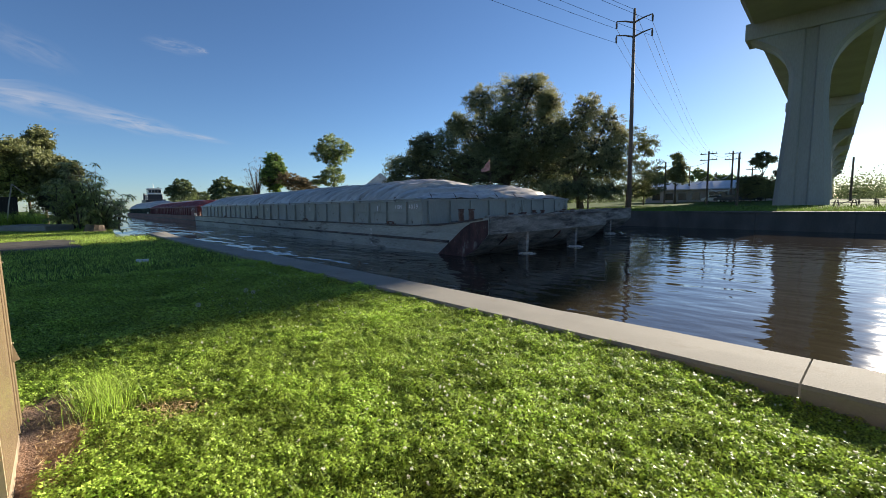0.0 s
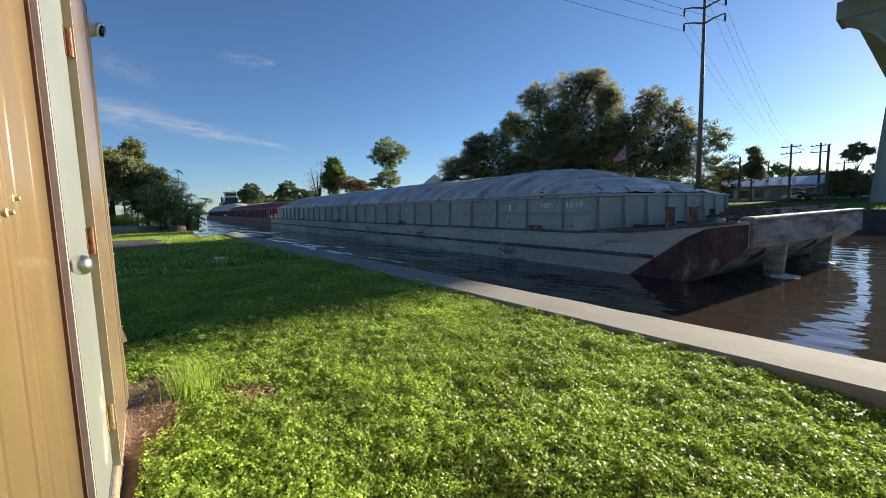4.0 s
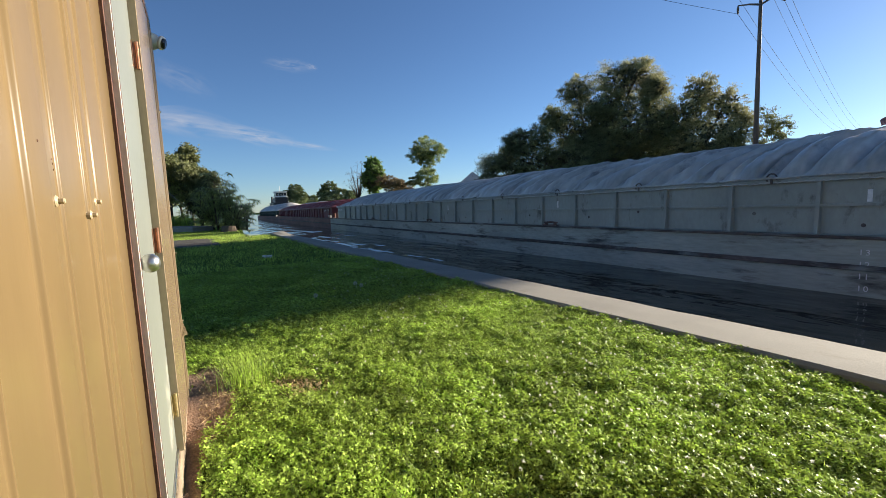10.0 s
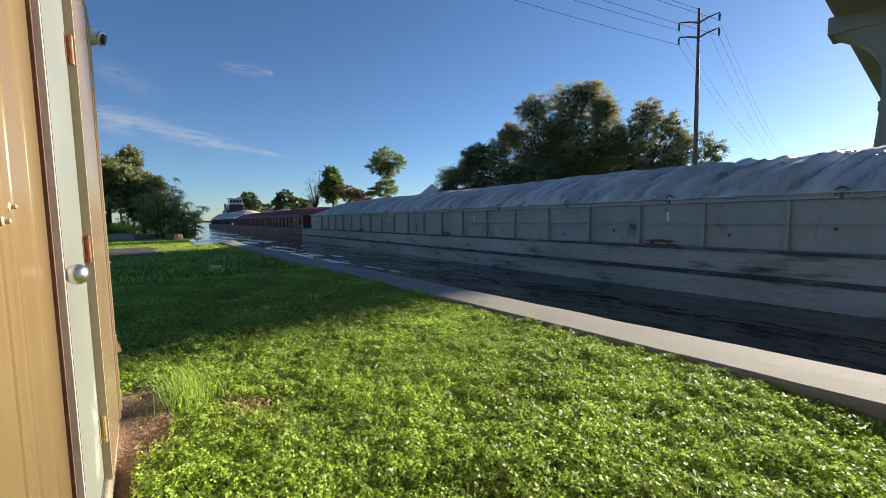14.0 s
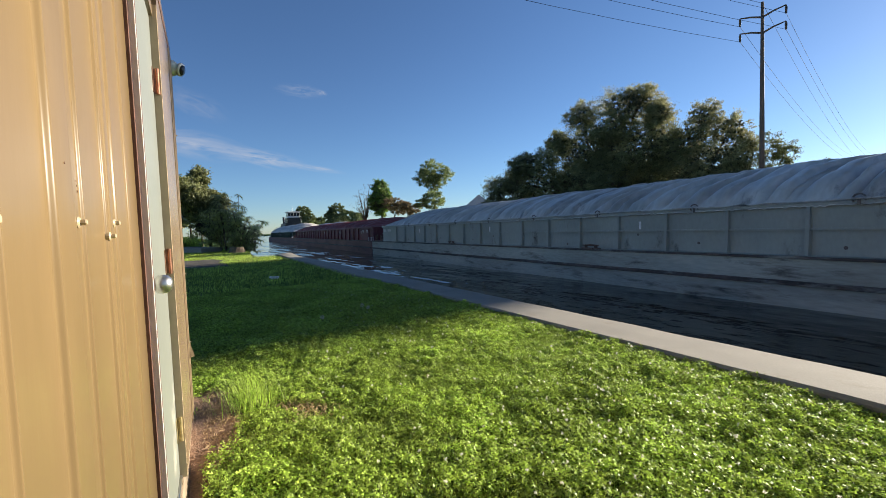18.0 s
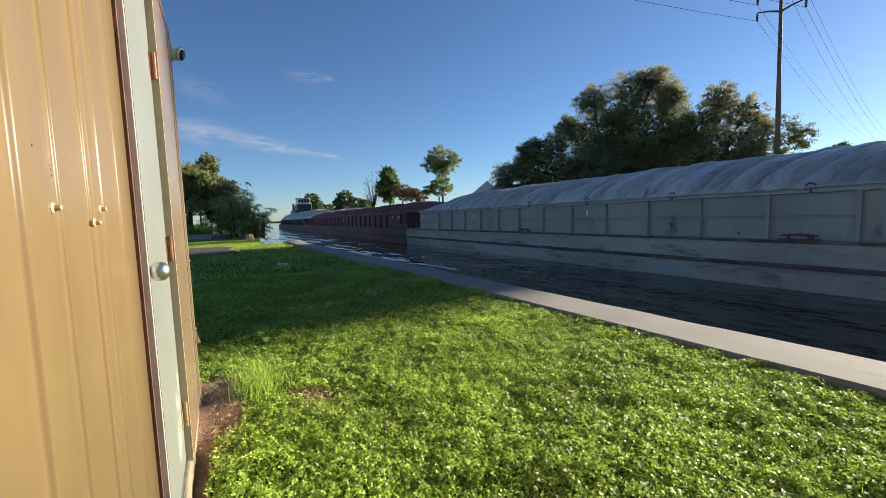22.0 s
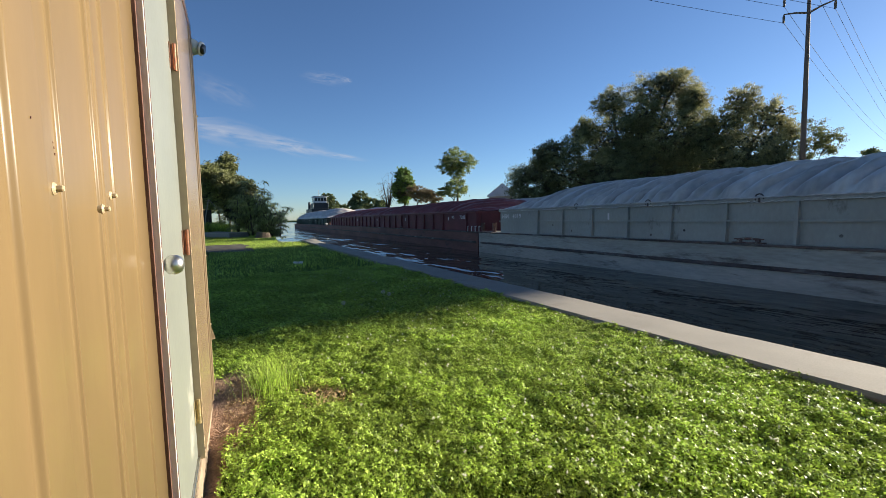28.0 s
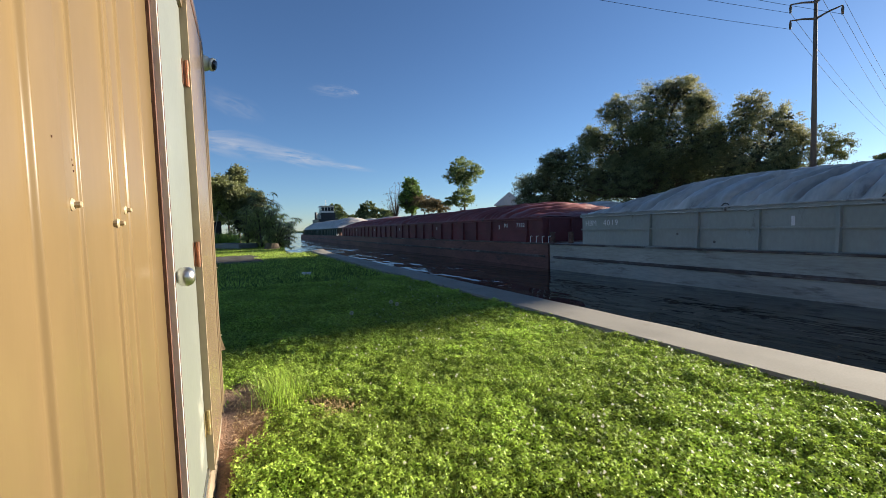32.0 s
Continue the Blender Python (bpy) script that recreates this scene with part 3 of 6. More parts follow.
def build_barge(label, paint, hullpaint, tarp, rake_bow, seed, front=3.24, rear=1.9, lettering=None, near=True, rise=1.36):
    root = thing("barge", label, "barge", "barges of the tow")
    hull = part("hull", hull_mesh(rake_bow), hullpaint, root)
    if rake_bow:
        # rusty headlog and rake plating of the bow
        part("headlog", box(BOW + 0.004, BOW + 0.09, 0.05, BEAM - 0.05, 1.12, DECK + 0.47, 0.03), M_SCUFF, root, "scraped rust-stained headlog")
        part("head_rail", box(BOW - 0.25, BOW + 0.12, 0.02, BEAM - 0.02, DECK + 0.474, DECK + 0.60, 0.04), M_SCUFF, root)
        rake = [(-1.35, -0.15), (0.75, DECK - 0.02), (1.3, DECK + 0.25), (BOW - 0.02, DECK + 0.40), (BOW - 0.02, 1.16), (BOW - 0.21, 0.94), (1.64, 0.44), (0.89, 0.04), (-0.4, -0.46)]
        for y in (0.0, BEAM - 0.028):
            part("bow_plate", prism(rake, y, y + 0.028, "y"), M_RUST, root, "rust-red bow plating")
        part("rake_plate", prism([(BOW + 0.015, 1.15), (BOW - 0.185, 0.945), (1.66, 0.435), (0.91, 0.035), (-0.39, -0.465), (-0.39, -0.44), (0.88, 0.06), (1.63, 0.46), (BOW - 0.21, 0.96), (BOW - 0.01, 1.16)], 0.035, BEAM - 0.035, "y"), M_SCUFF, root, "scuffed raked bow plate")
        for y in (2.9, 7.4):
            part("skeg", prism([(BOW - 0.05, 1.14), (BOW - 0.14, -0.6), (BOW - 0.62, -0.6), (BOW - 0.62, 0.56), (BOW - 0.2, 0.94)], y, y + 0.2, "y"), M_SCUFF, root, "scuffed skeg under the bow")
            bm = bmesh.new()
            bmesh.ops.create_icosphere(bm, subdivisions=3, radius=1)
            for v in bm.verts:
                k = 1 + 0.5 * noise.noise(v.co * 3.1 + Vector((y, 0, 0)))
                v.co = Vector((v.co.x * 0.4 * k + BOW - 0.08, v.co.y * 0.4 * k + y + 0.05, v.co.z * 0.045 + 0.02 + 0.05 * noise.noise(v.co * 7)))
            part("foam", bm, M_FOAM, root, "white water breaking at the skeg")
            part("brace", prism([(BOW - 0.06, 1.1), (BOW - 0.14, 0.86), (1.2, 0.16), (1.3, 0.28)], y - 1.5, y - 1.42, "y"), M_RUST, root)
        sheer = [(-3.69, DECK - 0.06), (-1.0, DECK + 0.05), (BOW - 0.3, DECK + 0.41), (BOW - 0.3, DECK + 0.49), (-1.0, DECK + 0.14), (-3.69, DECK + 0.02)]
        deck = [(-3.22, DECK + 0.04), (-1.0, DECK + 0.134), (BOW - 0.27, DECK + 0.484), (BOW - 0.27, DECK + 0.45), (-1.0, DECK + 0.10), (-3.22, DECK + 0.01)]
        part("deck_plate", prism(deck, 0.06, BEAM - 0.06, "y"), M_BAND, root, "worn rusty bow deck")
        part("gunwale", prism(sheer, -0.05, -0.004, "y"), M_BAND, root, "dark scraped edge of the bow deck")
    # worn rub band along the sides
    for y in (0.0, BEAM):
        s = -1 if y == 0 else 1
        part("rub_band", box(-LEN + 0.4, -0.3, min(y + 0.026 * -s, y + 0.05 * s), max(y + 0.026 * -s, y + 0.05 * s), 0.615, 0.75, 0.02), M_BAND, root, "dark worn rub band")
        part("gunwale", box(-LEN + 0.1, -3.7 if rake_bow else -0.1, min(y, y + 0.05 * s), max(y, y + 0.05 * s), DECK - 0.06, DECK + 0.02, 0.015), M_BAND, root)
    # coaming: plates, stiffeners, mid stringer and top rail
    y0, y1 = 0.6, BEAM - 0.6
    xf, xr = -front, -LEN + rear
    part("coaming", box(xr, xf, y0 + 0.06, y1 - 0.06, DECK - 0.05, COAM - 0.004, 0.03), paint, root)
    for y, s in ((y0, 1), (y1, -1)):
        ya, yb = sorted((y - 0.035 * s, y + 0.055 * s))
        part("stringer", box(xr, xf, ya, yb, DECK + 0.70, DECK + 0.77), paint, root)
        ya, yb = sorted((y - 0.05 * s, y + 0.10 * s))
        part("top_rail", box(xr - 0.05, xf + 0.05, ya, yb, COAM - 0.10, COAM + 0.02, 0.02), paint, root)
    for x, s in ((xf, 1), (xr, -1)):
        xa, xb = sorted((x - 0.02 * s, x + 0.08 * s))
        part("end_rail", box(xa, xb, y0, y1, COAM - 0.10, COAM + 0.02, 0.02), paint, root)
        for k in range(6):
            yy = y0 + 0.5 + (y1 - y0 - 1.0) * k / 5
            xa, xb = sorted((x, x + 0.16 * s))
            part("stiffener", prism([(x, DECK), (x + 0.17 * s, DECK), (x + 0.09 * s, COAM - 0.1), (x, COAM - 0.1)], yy - 0.05, yy + 0.05, "y"), paint, root)
    key = paint.name
    if key not in RIB_MESH:
        RIB_MESH[key] = mesh_of("stiffener", prism([(0.0, DECK), (-0.20, DECK), (-0.15, DECK + 0.5), (-0.12, COAM - 0.1), (0.0, COAM - 0.1)], -0.045, 0.045, "x"), paint)
    n = int((xf - xr) / 2.1)
    for k in range(n + 1):
        x = xf - 1.42 - 2.1 * k
        if x < xr + 0.4:
            break
        if any(abs(-a - x) < 0.35 for _, a, _, _ in lettering or ()):
            continue
        part("stiffener", RIB_MESH[key], None, root, m=pose(x, y0 + 0.06, 0))
        if near and k % 2 == 1:
            # lifting ring on the top rail, and a cleat now and then on the deck edge
            bm = tube([(x + 1.05 + 0.13 * math.cos(a), y0 - 0.06, COAM + 0.05 + 0.13 * math.sin(a)) for a in [i * math.pi / 6 - 0.4 for i in range(9)]], 0.022, 6)
            part("lashing_ring", bm, M_BAND, root)
            part("lug", box(x + 1.02, x + 1.08, y0 - 0.085, y0 - 0.053, COAM - 0.10, COAM + 0.05, 0.01), M_BAND, root, "rusty lashing lug")
        if near and k % 5 == 2:
            part("draft_dash", box(x + 0.9, x + 0.99, y0 + 0.048, y0 + 0.062, DECK + 0.8, DECK + 1.1), M_LETTER, root, "short white paint mark")
        if near and k % 3 != 1:
            dx, dz = 0.5 + 0.9 * ((k * 37) % 10) / 10, 0.16 + 0.5 * ((k * 53) % 7) / 7
            part("drain_hole", tube([(x + dx, y0 + 0.05, DECK + dz), (x + dx, y0 + 0.0575, DECK + dz)], 0.05, 8), M_BAND, root, "small dark drain hole")
        if near and k % 6 == 1:
            bm = box(x + 0.45, x + 1.45, 0.14, 0.28, DECK + 0.012, DECK + 0.05, 0.015)
            box(x + 0.6, x + 0.74, 0.17, 0.26, DECK + 0.05, DECK + 0.13, 0.02, bm)
            box(x + 1.15, x + 1.29, 0.17, 0.26, DECK + 0.05, DECK + 0.13, 0.02, bm)
            tube([(x + 0.5, 0.21, DECK + 0.15), (x + 0.95, 0.21, DECK + 0.165), (x + 1.4, 0.21, DECK + 0.15)], [0.02, 0.045, 0.02], 8, bm)
            part("cleat", bm, M_CLEAT, root, "rusty mooring cleat")
    part("tarpaulin", tarp_mesh(xr + 0.05, xf - 0.05, y0 + 0.0, y1 - 0.0, COAM, rise, seed, nx=1050 if near else 420), tarp, root, smooth=True)
    if near:
        rr = random.Random(seed)
        run = [xr + 0.1 + (xf - xr - 0.2) * i / 150 for i in range(151)]
        part("hem", tube([(x, y0 - 0.075 - 0.012 * rr.random(), COAM + 0.045 + 0.03 * rr.random()) for x in run], 0.034, 6), tarp, root, "rolled lower edge of the tarpaulin", smooth=True)
    # bitts on the end decks
    for xe in ((-0.2, 0.55) if rake_bow else (-0.6,)) + ((-LEN + 0.9,) if rear > 1.5 else ()):
        for yy in (0.8, BEAM / 2 - 0.6, BEAM / 2 + 0.6, BEAM - 0.8):
            top = 0.84 if rake_bow and near and yy == 0.8 and xe > -1 else 0.55
            bm = tube([(xe, yy, DECK), (xe, yy, DECK + top)], 0.14, 12)
            tube([(xe, yy, DECK + top), (xe, yy, DECK + top + 0.06)], [0.175, 0.165], 12, bm)
            tube([(xe, yy, DECK + 0.3), (xe, yy, DECK + 0.36)], 0.16, 12, bm)
            part("bitt", bm, M_CLEAT, root, "rusty mooring bitt")
    if rake_bow and near:
        # lashing gear left on the bow deck, and straps over the cover's front edge
        rr = random.Random(9)
        for k in range(9):
            xx, yy = rr.uniform(-2.6, 1.2), 0.7 + k * 1.05 + rr.uniform(-0.3, 0.3)
            bm = box(xx - 0.17, xx + 0.17, yy - 0.045, yy + 0.045, DECK + 0.09, DECK + 0.18, 0.02)
            tube([(xx + 0.15, yy, DECK + 0.14), (xx + 0.6, yy + 0.3, DECK + 0.13), (xx + 0.9, yy + 0.8, DECK + 0.15)], 0.02, 6, bm)
            part("ratchet", bm, M_BOATB, root, "black ratchet and wire on the deck")
        lamp = part("bow_lantern", box(0.92, 1.12, 1.5, 1.7, DECK + 0.28, DECK + 0.5, 0.04), M_LANTERN, root, "small yellow-green bow lantern")
        part("foot", tube([(1.02, 1.6, DECK + 0.1), (1.02, 1.6, DECK + 0.29)], 0.05, 8), M_BOATB, lamp)
        for k in range(5):
            yy = 1.4 + k * 1.9
            bm = tube([(xf + 0.05, yy, COAM - 0.05), (xf - 0.1, yy + 0.05, COAM + 0.16), (xf - 0.4, yy + 0.2, COAM + 0.30), (xf - 0.6, yy + 0.3, COAM + 0.40)], [0.015, 0.022, 0.022, 0.012], 6)
            part("strap", bm, M_BAND, root, "dark frayed lashing strap")
    if near and not rake_bow:
        for k in range(4):
            xx = -0.35 - 0.55 * k
            bm = tube([(xx, 0.3, DECK), (xx, 0.3, DECK + 0.38), (xx + 0.16, 0.3, DECK + 0.38)], 0.025, 6)
            part("vent_pipe", bm, M_BOATW, root, "bent white vent pipe")
    for body, aft, z, size in lettering or ():
        letters(body, size, root, -aft, y0 + 0.052, z)
    if near and rake_bow:
        for k, txt in enumerate(("10", "11", "12", "13")):
            letters(txt, 0.19, root, -7.76, 0.02, 0.13 + 0.285 * k, "draft_figure", "white draft figure")
    return root


GREY_LABEL = "grey steel barge under a sagging grey tarpaulin"
RED_LABEL = "maroon steel hopper barge with a maroon tarpaulin cover"
BARGES = []


def add_barge(aft, across, *a, **k):
    BARGES.append((build_barge(*a, **k), aft, across))


add_barge(0, 0, GREY_LABEL + " and rusty bow", M_GREY, M_HULL, M_TARP, True, 1.0,
          lettering=(("HBM", 5.55, 2.33, 0.34), ("4019", 4.08, 2.32, 0.38), ("HBM", LEN - 2.5, 2.33, 0.38), ("4019", LEN - 3.75, 2.33, 0.38)))
add_barge(3.4, BEAM, GREY_LABEL + " and raked bow", M_GREY, M_HULL, M_TARP, True, 4.0, near=False, rise=1.35)
add_barge(LEN, 0, RED_LABEL, M_RED, M_REDHULL, M_REDTARP, False, 2.0, front=1.3, rear=1.6, lettering=(("MI", 5.1, 2.33, 0.38), ("7282", 3.5, 2.33, 0.38)), rise=1.05)
add_barge(LEN + 3.4, BEAM, "brown steel hopper barge with a pale tarpaulin cover", M_RED, M_REDHULL, M_TARP, False, 5.0, near=False, rise=1.45)
add_barge(2 * LEN, 0, "dark green steel hopper barge with a pale grey tarpaulin cover", M_GREEN, M_REDHULL, M_TARP, False, 3.0, rise=1.95)
add_barge(2 * LEN + 3.4, BEAM, "dark green steel hopper barge with a grey tarpaulin", M_GREEN, M_REDHULL, M_TARP, False, 6.0, near=False, rise=2.2)


def build_flag():
    """Flag on a staff on the second lead barge."""
    root = thing("flag", "faded red flag on a thin staff above the lead barges", "flag")
    part("staff", tube([(0, 0, 0), (0, 0, 2.9)], [0.035, 0.025], 8), M_POLE, root)
    bm = bmesh.new()
    nx, nz = 14, 6
    g = [[bm.verts.new((-0.05 - 1.0 * i / nx, 0.13 * math.sin(i * 0.8 + 0.3 * j) * i / nx, 2.72 - (1.0 - 0.052 * i) * j / nz - 0.062 * i)) for j in range(nz + 1)] for i in range(nx + 1)]
    for a, b in zip(g, g[1:]):
        for j in range(nz):
            bm.faces.new((a[j], b[j], b[j + 1], a[j + 1]))
    bmesh.ops.solidify(bm, geom=bm.faces[:], thickness=0.008)
    part("cloth", bm, M_FLAG, root, "rippling faded pinkish-red cloth", smooth=True)
    return root


FLAG = build_flag()


def build_towboat():
    root = thing("towboat", "white and black towboat with a tall pilothouse pushing the barges", "boat")
    part("hull", prism([(0.0, 0.0), (0.0, 1.9), (-32, 1.6), (-32, -0.8), (-4, -0.8)], -5.0, 5.0, "y"), M_BOATB, root)
    part("main_deckhouse", box(-27, -5, -4, 4, 1.6, 4.3, 0.08), M_BOATW, root)
    part("upper_deckhouse", box(-22, -6.5, -3.4, 3.4, 4.304, 6.6, 0.08), M_BOATB, root, "dark upper deckhouse")
    part("pilothouse_base", box(-15, -7, -2.5, 2.5, 6.604, 8.7, 0.06), M_BOATB, root)
    ph = part("pilothouse", box(-13.4, -7.4, -2.2, 2.2, 8.704, 11.0, 0.08), M_BOATW, root)
    for k in range(4):
        y = -1.65 + 1.1 * k
        part("window", box(-7.41, -7.36, y - 0.47, y + 0.47, 9.35, 10.6), M_DARKW, ph)
    for k in range(4):
        x = -12.6 + 1.45 * k
        for y in (-2.22, 2.19):
            part("window", box(x - 0.6, x + 0.6, y, y + 0.03, 9.35, 10.6), M_DARKW, ph)
    part("roof", box(-13.8, -6.9, -2.5, 2.5, 11.004, 11.16, 0.04), M_BOATW, root)
    part("mast", tube([(-11, 0, 11.1), (-11, 0, 13.6)], [0.09, 0.05], 8), M_BOATW, root)
    part("radar", box(-11.9, -10.1, -0.12, 0.12, 12.2, 12.4, 0.04), M_BOATW, root)
    part("searchlight", tube([(-8, 1.3, 11.1), (-8, 1.3, 11.7)], [0.12, 0.22], 10), M_BLACK, root)
    for y in (-2.7, 2.7):
        part("rail", tube([(-15.4, y, 9.1), (-6.8, y, 9.1)], 0.035, 6), M_BOATW, root)
        for k in range(6):
            part("rail_post", tube([(-15.4 + 1.7 * k, y, 6.6), (-15.4 + 1.7 * k, y, 9.1)], 0.03, 6), M_BOATW, root)
    for y in (-2.4, 2.4):
        part("funnel", tube([(-19.5, y, 6.6), (-19.5, y, 9.4)], [0.55, 0.45], 12), M_BOATB, root)
        part("push_knee", box(0.004, 0.7, y - 0.5, y + 0.5, 0.2, 3.6, 0.06), M_BOATB, root)
    part("fender", box(0.004, 0.35, -4.5, 4.5, 0.6, 1.2, 0.1), M_TYRE, root)
    return root


TOWBOAT = build_towboat()

# ---------------------------------------------------------------- shed beside the camera
def build_shed():
    """Steel-clad shed; local x runs along its canal-side wall, y = 0 is that wall's face."""
    root = thing("shed", "tan ribbed steel shed with a white door beside the lawn", "shed", m=pose(0, -0.27, 0, 0, 0, -2.0))
    top, low = 2.34, 0.17
    back = -3.2
    X0, X1 = -2.74, 3.2                      # ends of the long wall
    DL, DR = -1.09, -1.93                    # the opening for door and frame
    # the sheet's profile: place along the wall and height; a drop towards larger x is a tight fold
    FOLDS = [(-0.958, 0.003), (-0.953, 0.0), (-0.784, 0.0045), (-0.779, 0.001), (-0.703, 0.006), (-0.698, 0.0035), (-0.683, 0.0045), (-0.679, 0.001),
             (-0.536, 0.001), (-0.532, 0.0042), (-0.527, 0.0), (-0.464, 0.0055), (-0.388, 0.006), (-0.382, 0.001), (-0.376, 0.0005), (-0.246, 0.001), (-0.242, 0.004), (-0.237, 0.0), (-0.17, 0.0055), (-0.091, 0.006), (-0.085, 0.001)]
    for k in range(11):
        c = 0.21 + 0.305 * k
        FOLDS += [(c - 0.16, 0.001), (c - 0.156, 0.004), (c - 0.151, 0.0), (c - 0.09, 0.0105), (c - 0.01, 0.012), (c, 0.001)]

    def clad(x0, x1, z0=low, z1=top, y=0.0):
        """Sheet with flat pans, sloping ribs and tight rounded folds."""
        prof = [(x, d) for x, d in FOLDS if x0 < x < x1]
        prof = [(x0, prof[0][1] if prof else 0.0)] + prof + [(x1, prof[-1][1] if prof else 0.0)]
        pts = [prof[0]]
        for (xa, da), (xb, db), (xc, dc) in zip(prof, prof[1:], prof[2:]):
            r = min(0.0022, (xb - xa) * 0.45, (xc - xb) * 0.45)
            pa = (xb - r, db + (da - db) * r / (xb - xa))
            pc = (xb + r, db + (dc - db) * r / (xc - xb))
            for k in range(5):
                u = k / 4
                pts.append(tuple((1 - u) ** 2 * pa[i] + 2 * u * (1 - u) * (xb, db)[i] + u * u * pc[i] for i in (0, 1)))
        pts.append(prof[-1])
        bm = bmesh.new()
        cols = []
        for x, d in pts:
            cols.append([bm.verts.new((x, y + d * 1.4 - 0.008, z)) for z in (z0, z1)] + [bm.verts.new((x, y - 0.06, z)) for z in (z1, z0)])
        for a, b in zip(cols, cols[1:]):
            for i in range(4):
                j = (i + 1) % 4
                bm.faces.new((a[i], b[i], b[j], a[j])).smooth = i == 0
        bm.faces.new(cols[0])
        bm.faces.new(cols[-1])
        return bm
    part("cladding", clad(DL, X1), M_TAN, root, "ribbed tan steel sheet")
    part("side_panel", prism([(X0 + 0.0015, -0.06), (X0 + 0.0015, 0.0185), (DR - 0.015, 0.017), (DR - 0.015, -0.06)], low, top, "z"), M_TANTRIM, root, "flat tan steel panel at the corner")
    part("cladding", clad(DR - 0.014, DL - 0.001, 2.245, top), M_TAN, root, "ribbed tan steel sheet")
    part("back_wall", box(X0, X1, back, back + 0.08, low, top), M_TAN, root)
    part("end_wall", box(X0, X0 + 0.07, back + 0.08, -0.065, low, top), M_TAN, root)
    part("end_wall", box(X1 - 0.07, X1, back + 0.08, -0.065, low, top), M_TAN, root)
    part("slab", box(X0 - 0.02, X1 + 0.02, back - 0.02, 0.004, -0.1, 0.155, 0.006), M_DIRTCONC, root, "soil-stained concrete base slab")
    # corner trim
    bm = box(X0 - 0.006, X0 + 0.05, -0.0005, 0.0205, low, top - 0.03, 0.002)
    for xx in (X0 + 0.012, X0 + 0.044, X0 + 0.16):
        tube([(xx, 0.0185, low), (xx, 0.0185, top - 0.03)], 0.006, 12, bm)
    box(X0 - 0.006, X0 - 0.001, -0.12, -0.0008, low, top - 0.03, 0.001, bm)
    part("corner_trim", bm, M_TANTRIM, root)
    # roof: sheet with eave trim
    part("roof", prism([(0.02, top + 0.01), (0.02, top + 0.05), (back / 2, top + 0.5), (back - 0.1, top + 0.05), (back - 0.1, top + 0.01)], X0 - 0.04, X1 + 0.08, "x"), M_TANTRIM, root)
    part("eave_trim", box(X0 - 0.02, X1 + 0.08, 0.006, 0.020, top - 0.02, top + 0.009, 0.002), M_DARKBROWN, root, "dark brown eave trim")
    # door frame and door
    # the gap's shadow line is painted as a dark brown strip
    part("jamb_gap", box(DL - 0.011, DL - 0.0005, -0.10, 0.0045, 0.16, 2.24, 0.001), M_DARKBROWN, root, "dark brown strip for the shaded gap at the jamb")
    part("door_jamb", box(DL - 0.022, DL - 0.0115, -0.10, 0.0185, 0.16, 2.24, 0.001), M_JAMB, root, "mauve-brown steel door jamb")
    part("weather_seal", box(DL - 0.0265, DL - 0.0225, -0.06, 0.0195, 0.16, 2.19, 0.001), M_SEAL2, root, "maroon rubber weather seal")
    # the paler tan brightens the return's unlit side
    part("door_jamb", box(DR - 0.014, DR, -0.10, 0.0165, 0.16, 2.24, 0.001), M_TANLIFT, root, "tan steel return of the door frame")
    part("door_head", box(DR + 0.001, DL - 0.027, -0.10, 0.001, 2.19, 2.24, 0.003), M_TANTRIM, root)
    part("threshold", box(DR + 0.002, DL - 0.027, -0.10, -0.004, 0.157, 0.175, 0.003), M_STEEL, root)
    door = part("door", box(DR + 0.003, DL - 0.03, -0.055, -0.012, 0.18, 2.187, 0.003), M_DOOR, root, "closed white painted steel door")
    # knob with rose
    kx, kz = -1.235, 1.105
    bm = bmesh.new()
    prof = [(-0.012, 0.031), (-0.006, 0.031), (-0.002, 0.014), (0.004, 0.013), (0.009, 0.020), (0.016, 0.026), (0.026, 0.0285), (0.037, 0.0275), (0.046, 0.023), (0.052, 0.015), (0.0545, 0.006)]
    rings = [[bm.verts.new((kx + r * math.cos(a), y, kz + r * math.sin(a))) for a in [i * math.pi / 10 for i in range(20)]] for y, r in prof]
    for a, b in zip(rings, rings[1:]):
        for i in range(20):
            bm.faces.new((a[i], a[(i + 1) % 20], b[(i + 1) % 20], b[i]))
    bm.faces.new(rings[-1])
    part("door_knob", bm, M_STEEL, door, "round satin steel knob", smooth=True)
    for z, m in ((1.915, M_COPPER), (1.14, M_COPPER), (0.385, M_BRASS)):
        x = DR + 0.001
        bm = tube([(x + 0.004, 0.004, z - 0.055), (x + 0.004, 0.004, z - 0.02), (x + 0.004, 0.004, z - 0.018), (x + 0.004, 0.004, z + 0.018), (x + 0.004, 0.004, z + 0.02), (x + 0.004, 0.004, z + 0.055)], [0.007, 0.007, 0.0062, 0.0062, 0.007, 0.007], 12)
        box(x - 0.0005, x + 0.002, -0.034, 0.003, z - 0.052, z + 0.052, 0.0006, bm)
        box(x + 0.004, x + 0.034, -0.012, -0.0095, z - 0.052, z + 0.052, 0.0006, bm)
        h = part("hinge", bm, m, door)
        for k in (-0.035, 0.0, 0.035):
            part("screw", tube([(x + 0.002, -0.018, z + k), (x + 0.0038, -0.018, z + k)], 0.004, 8), m, h)
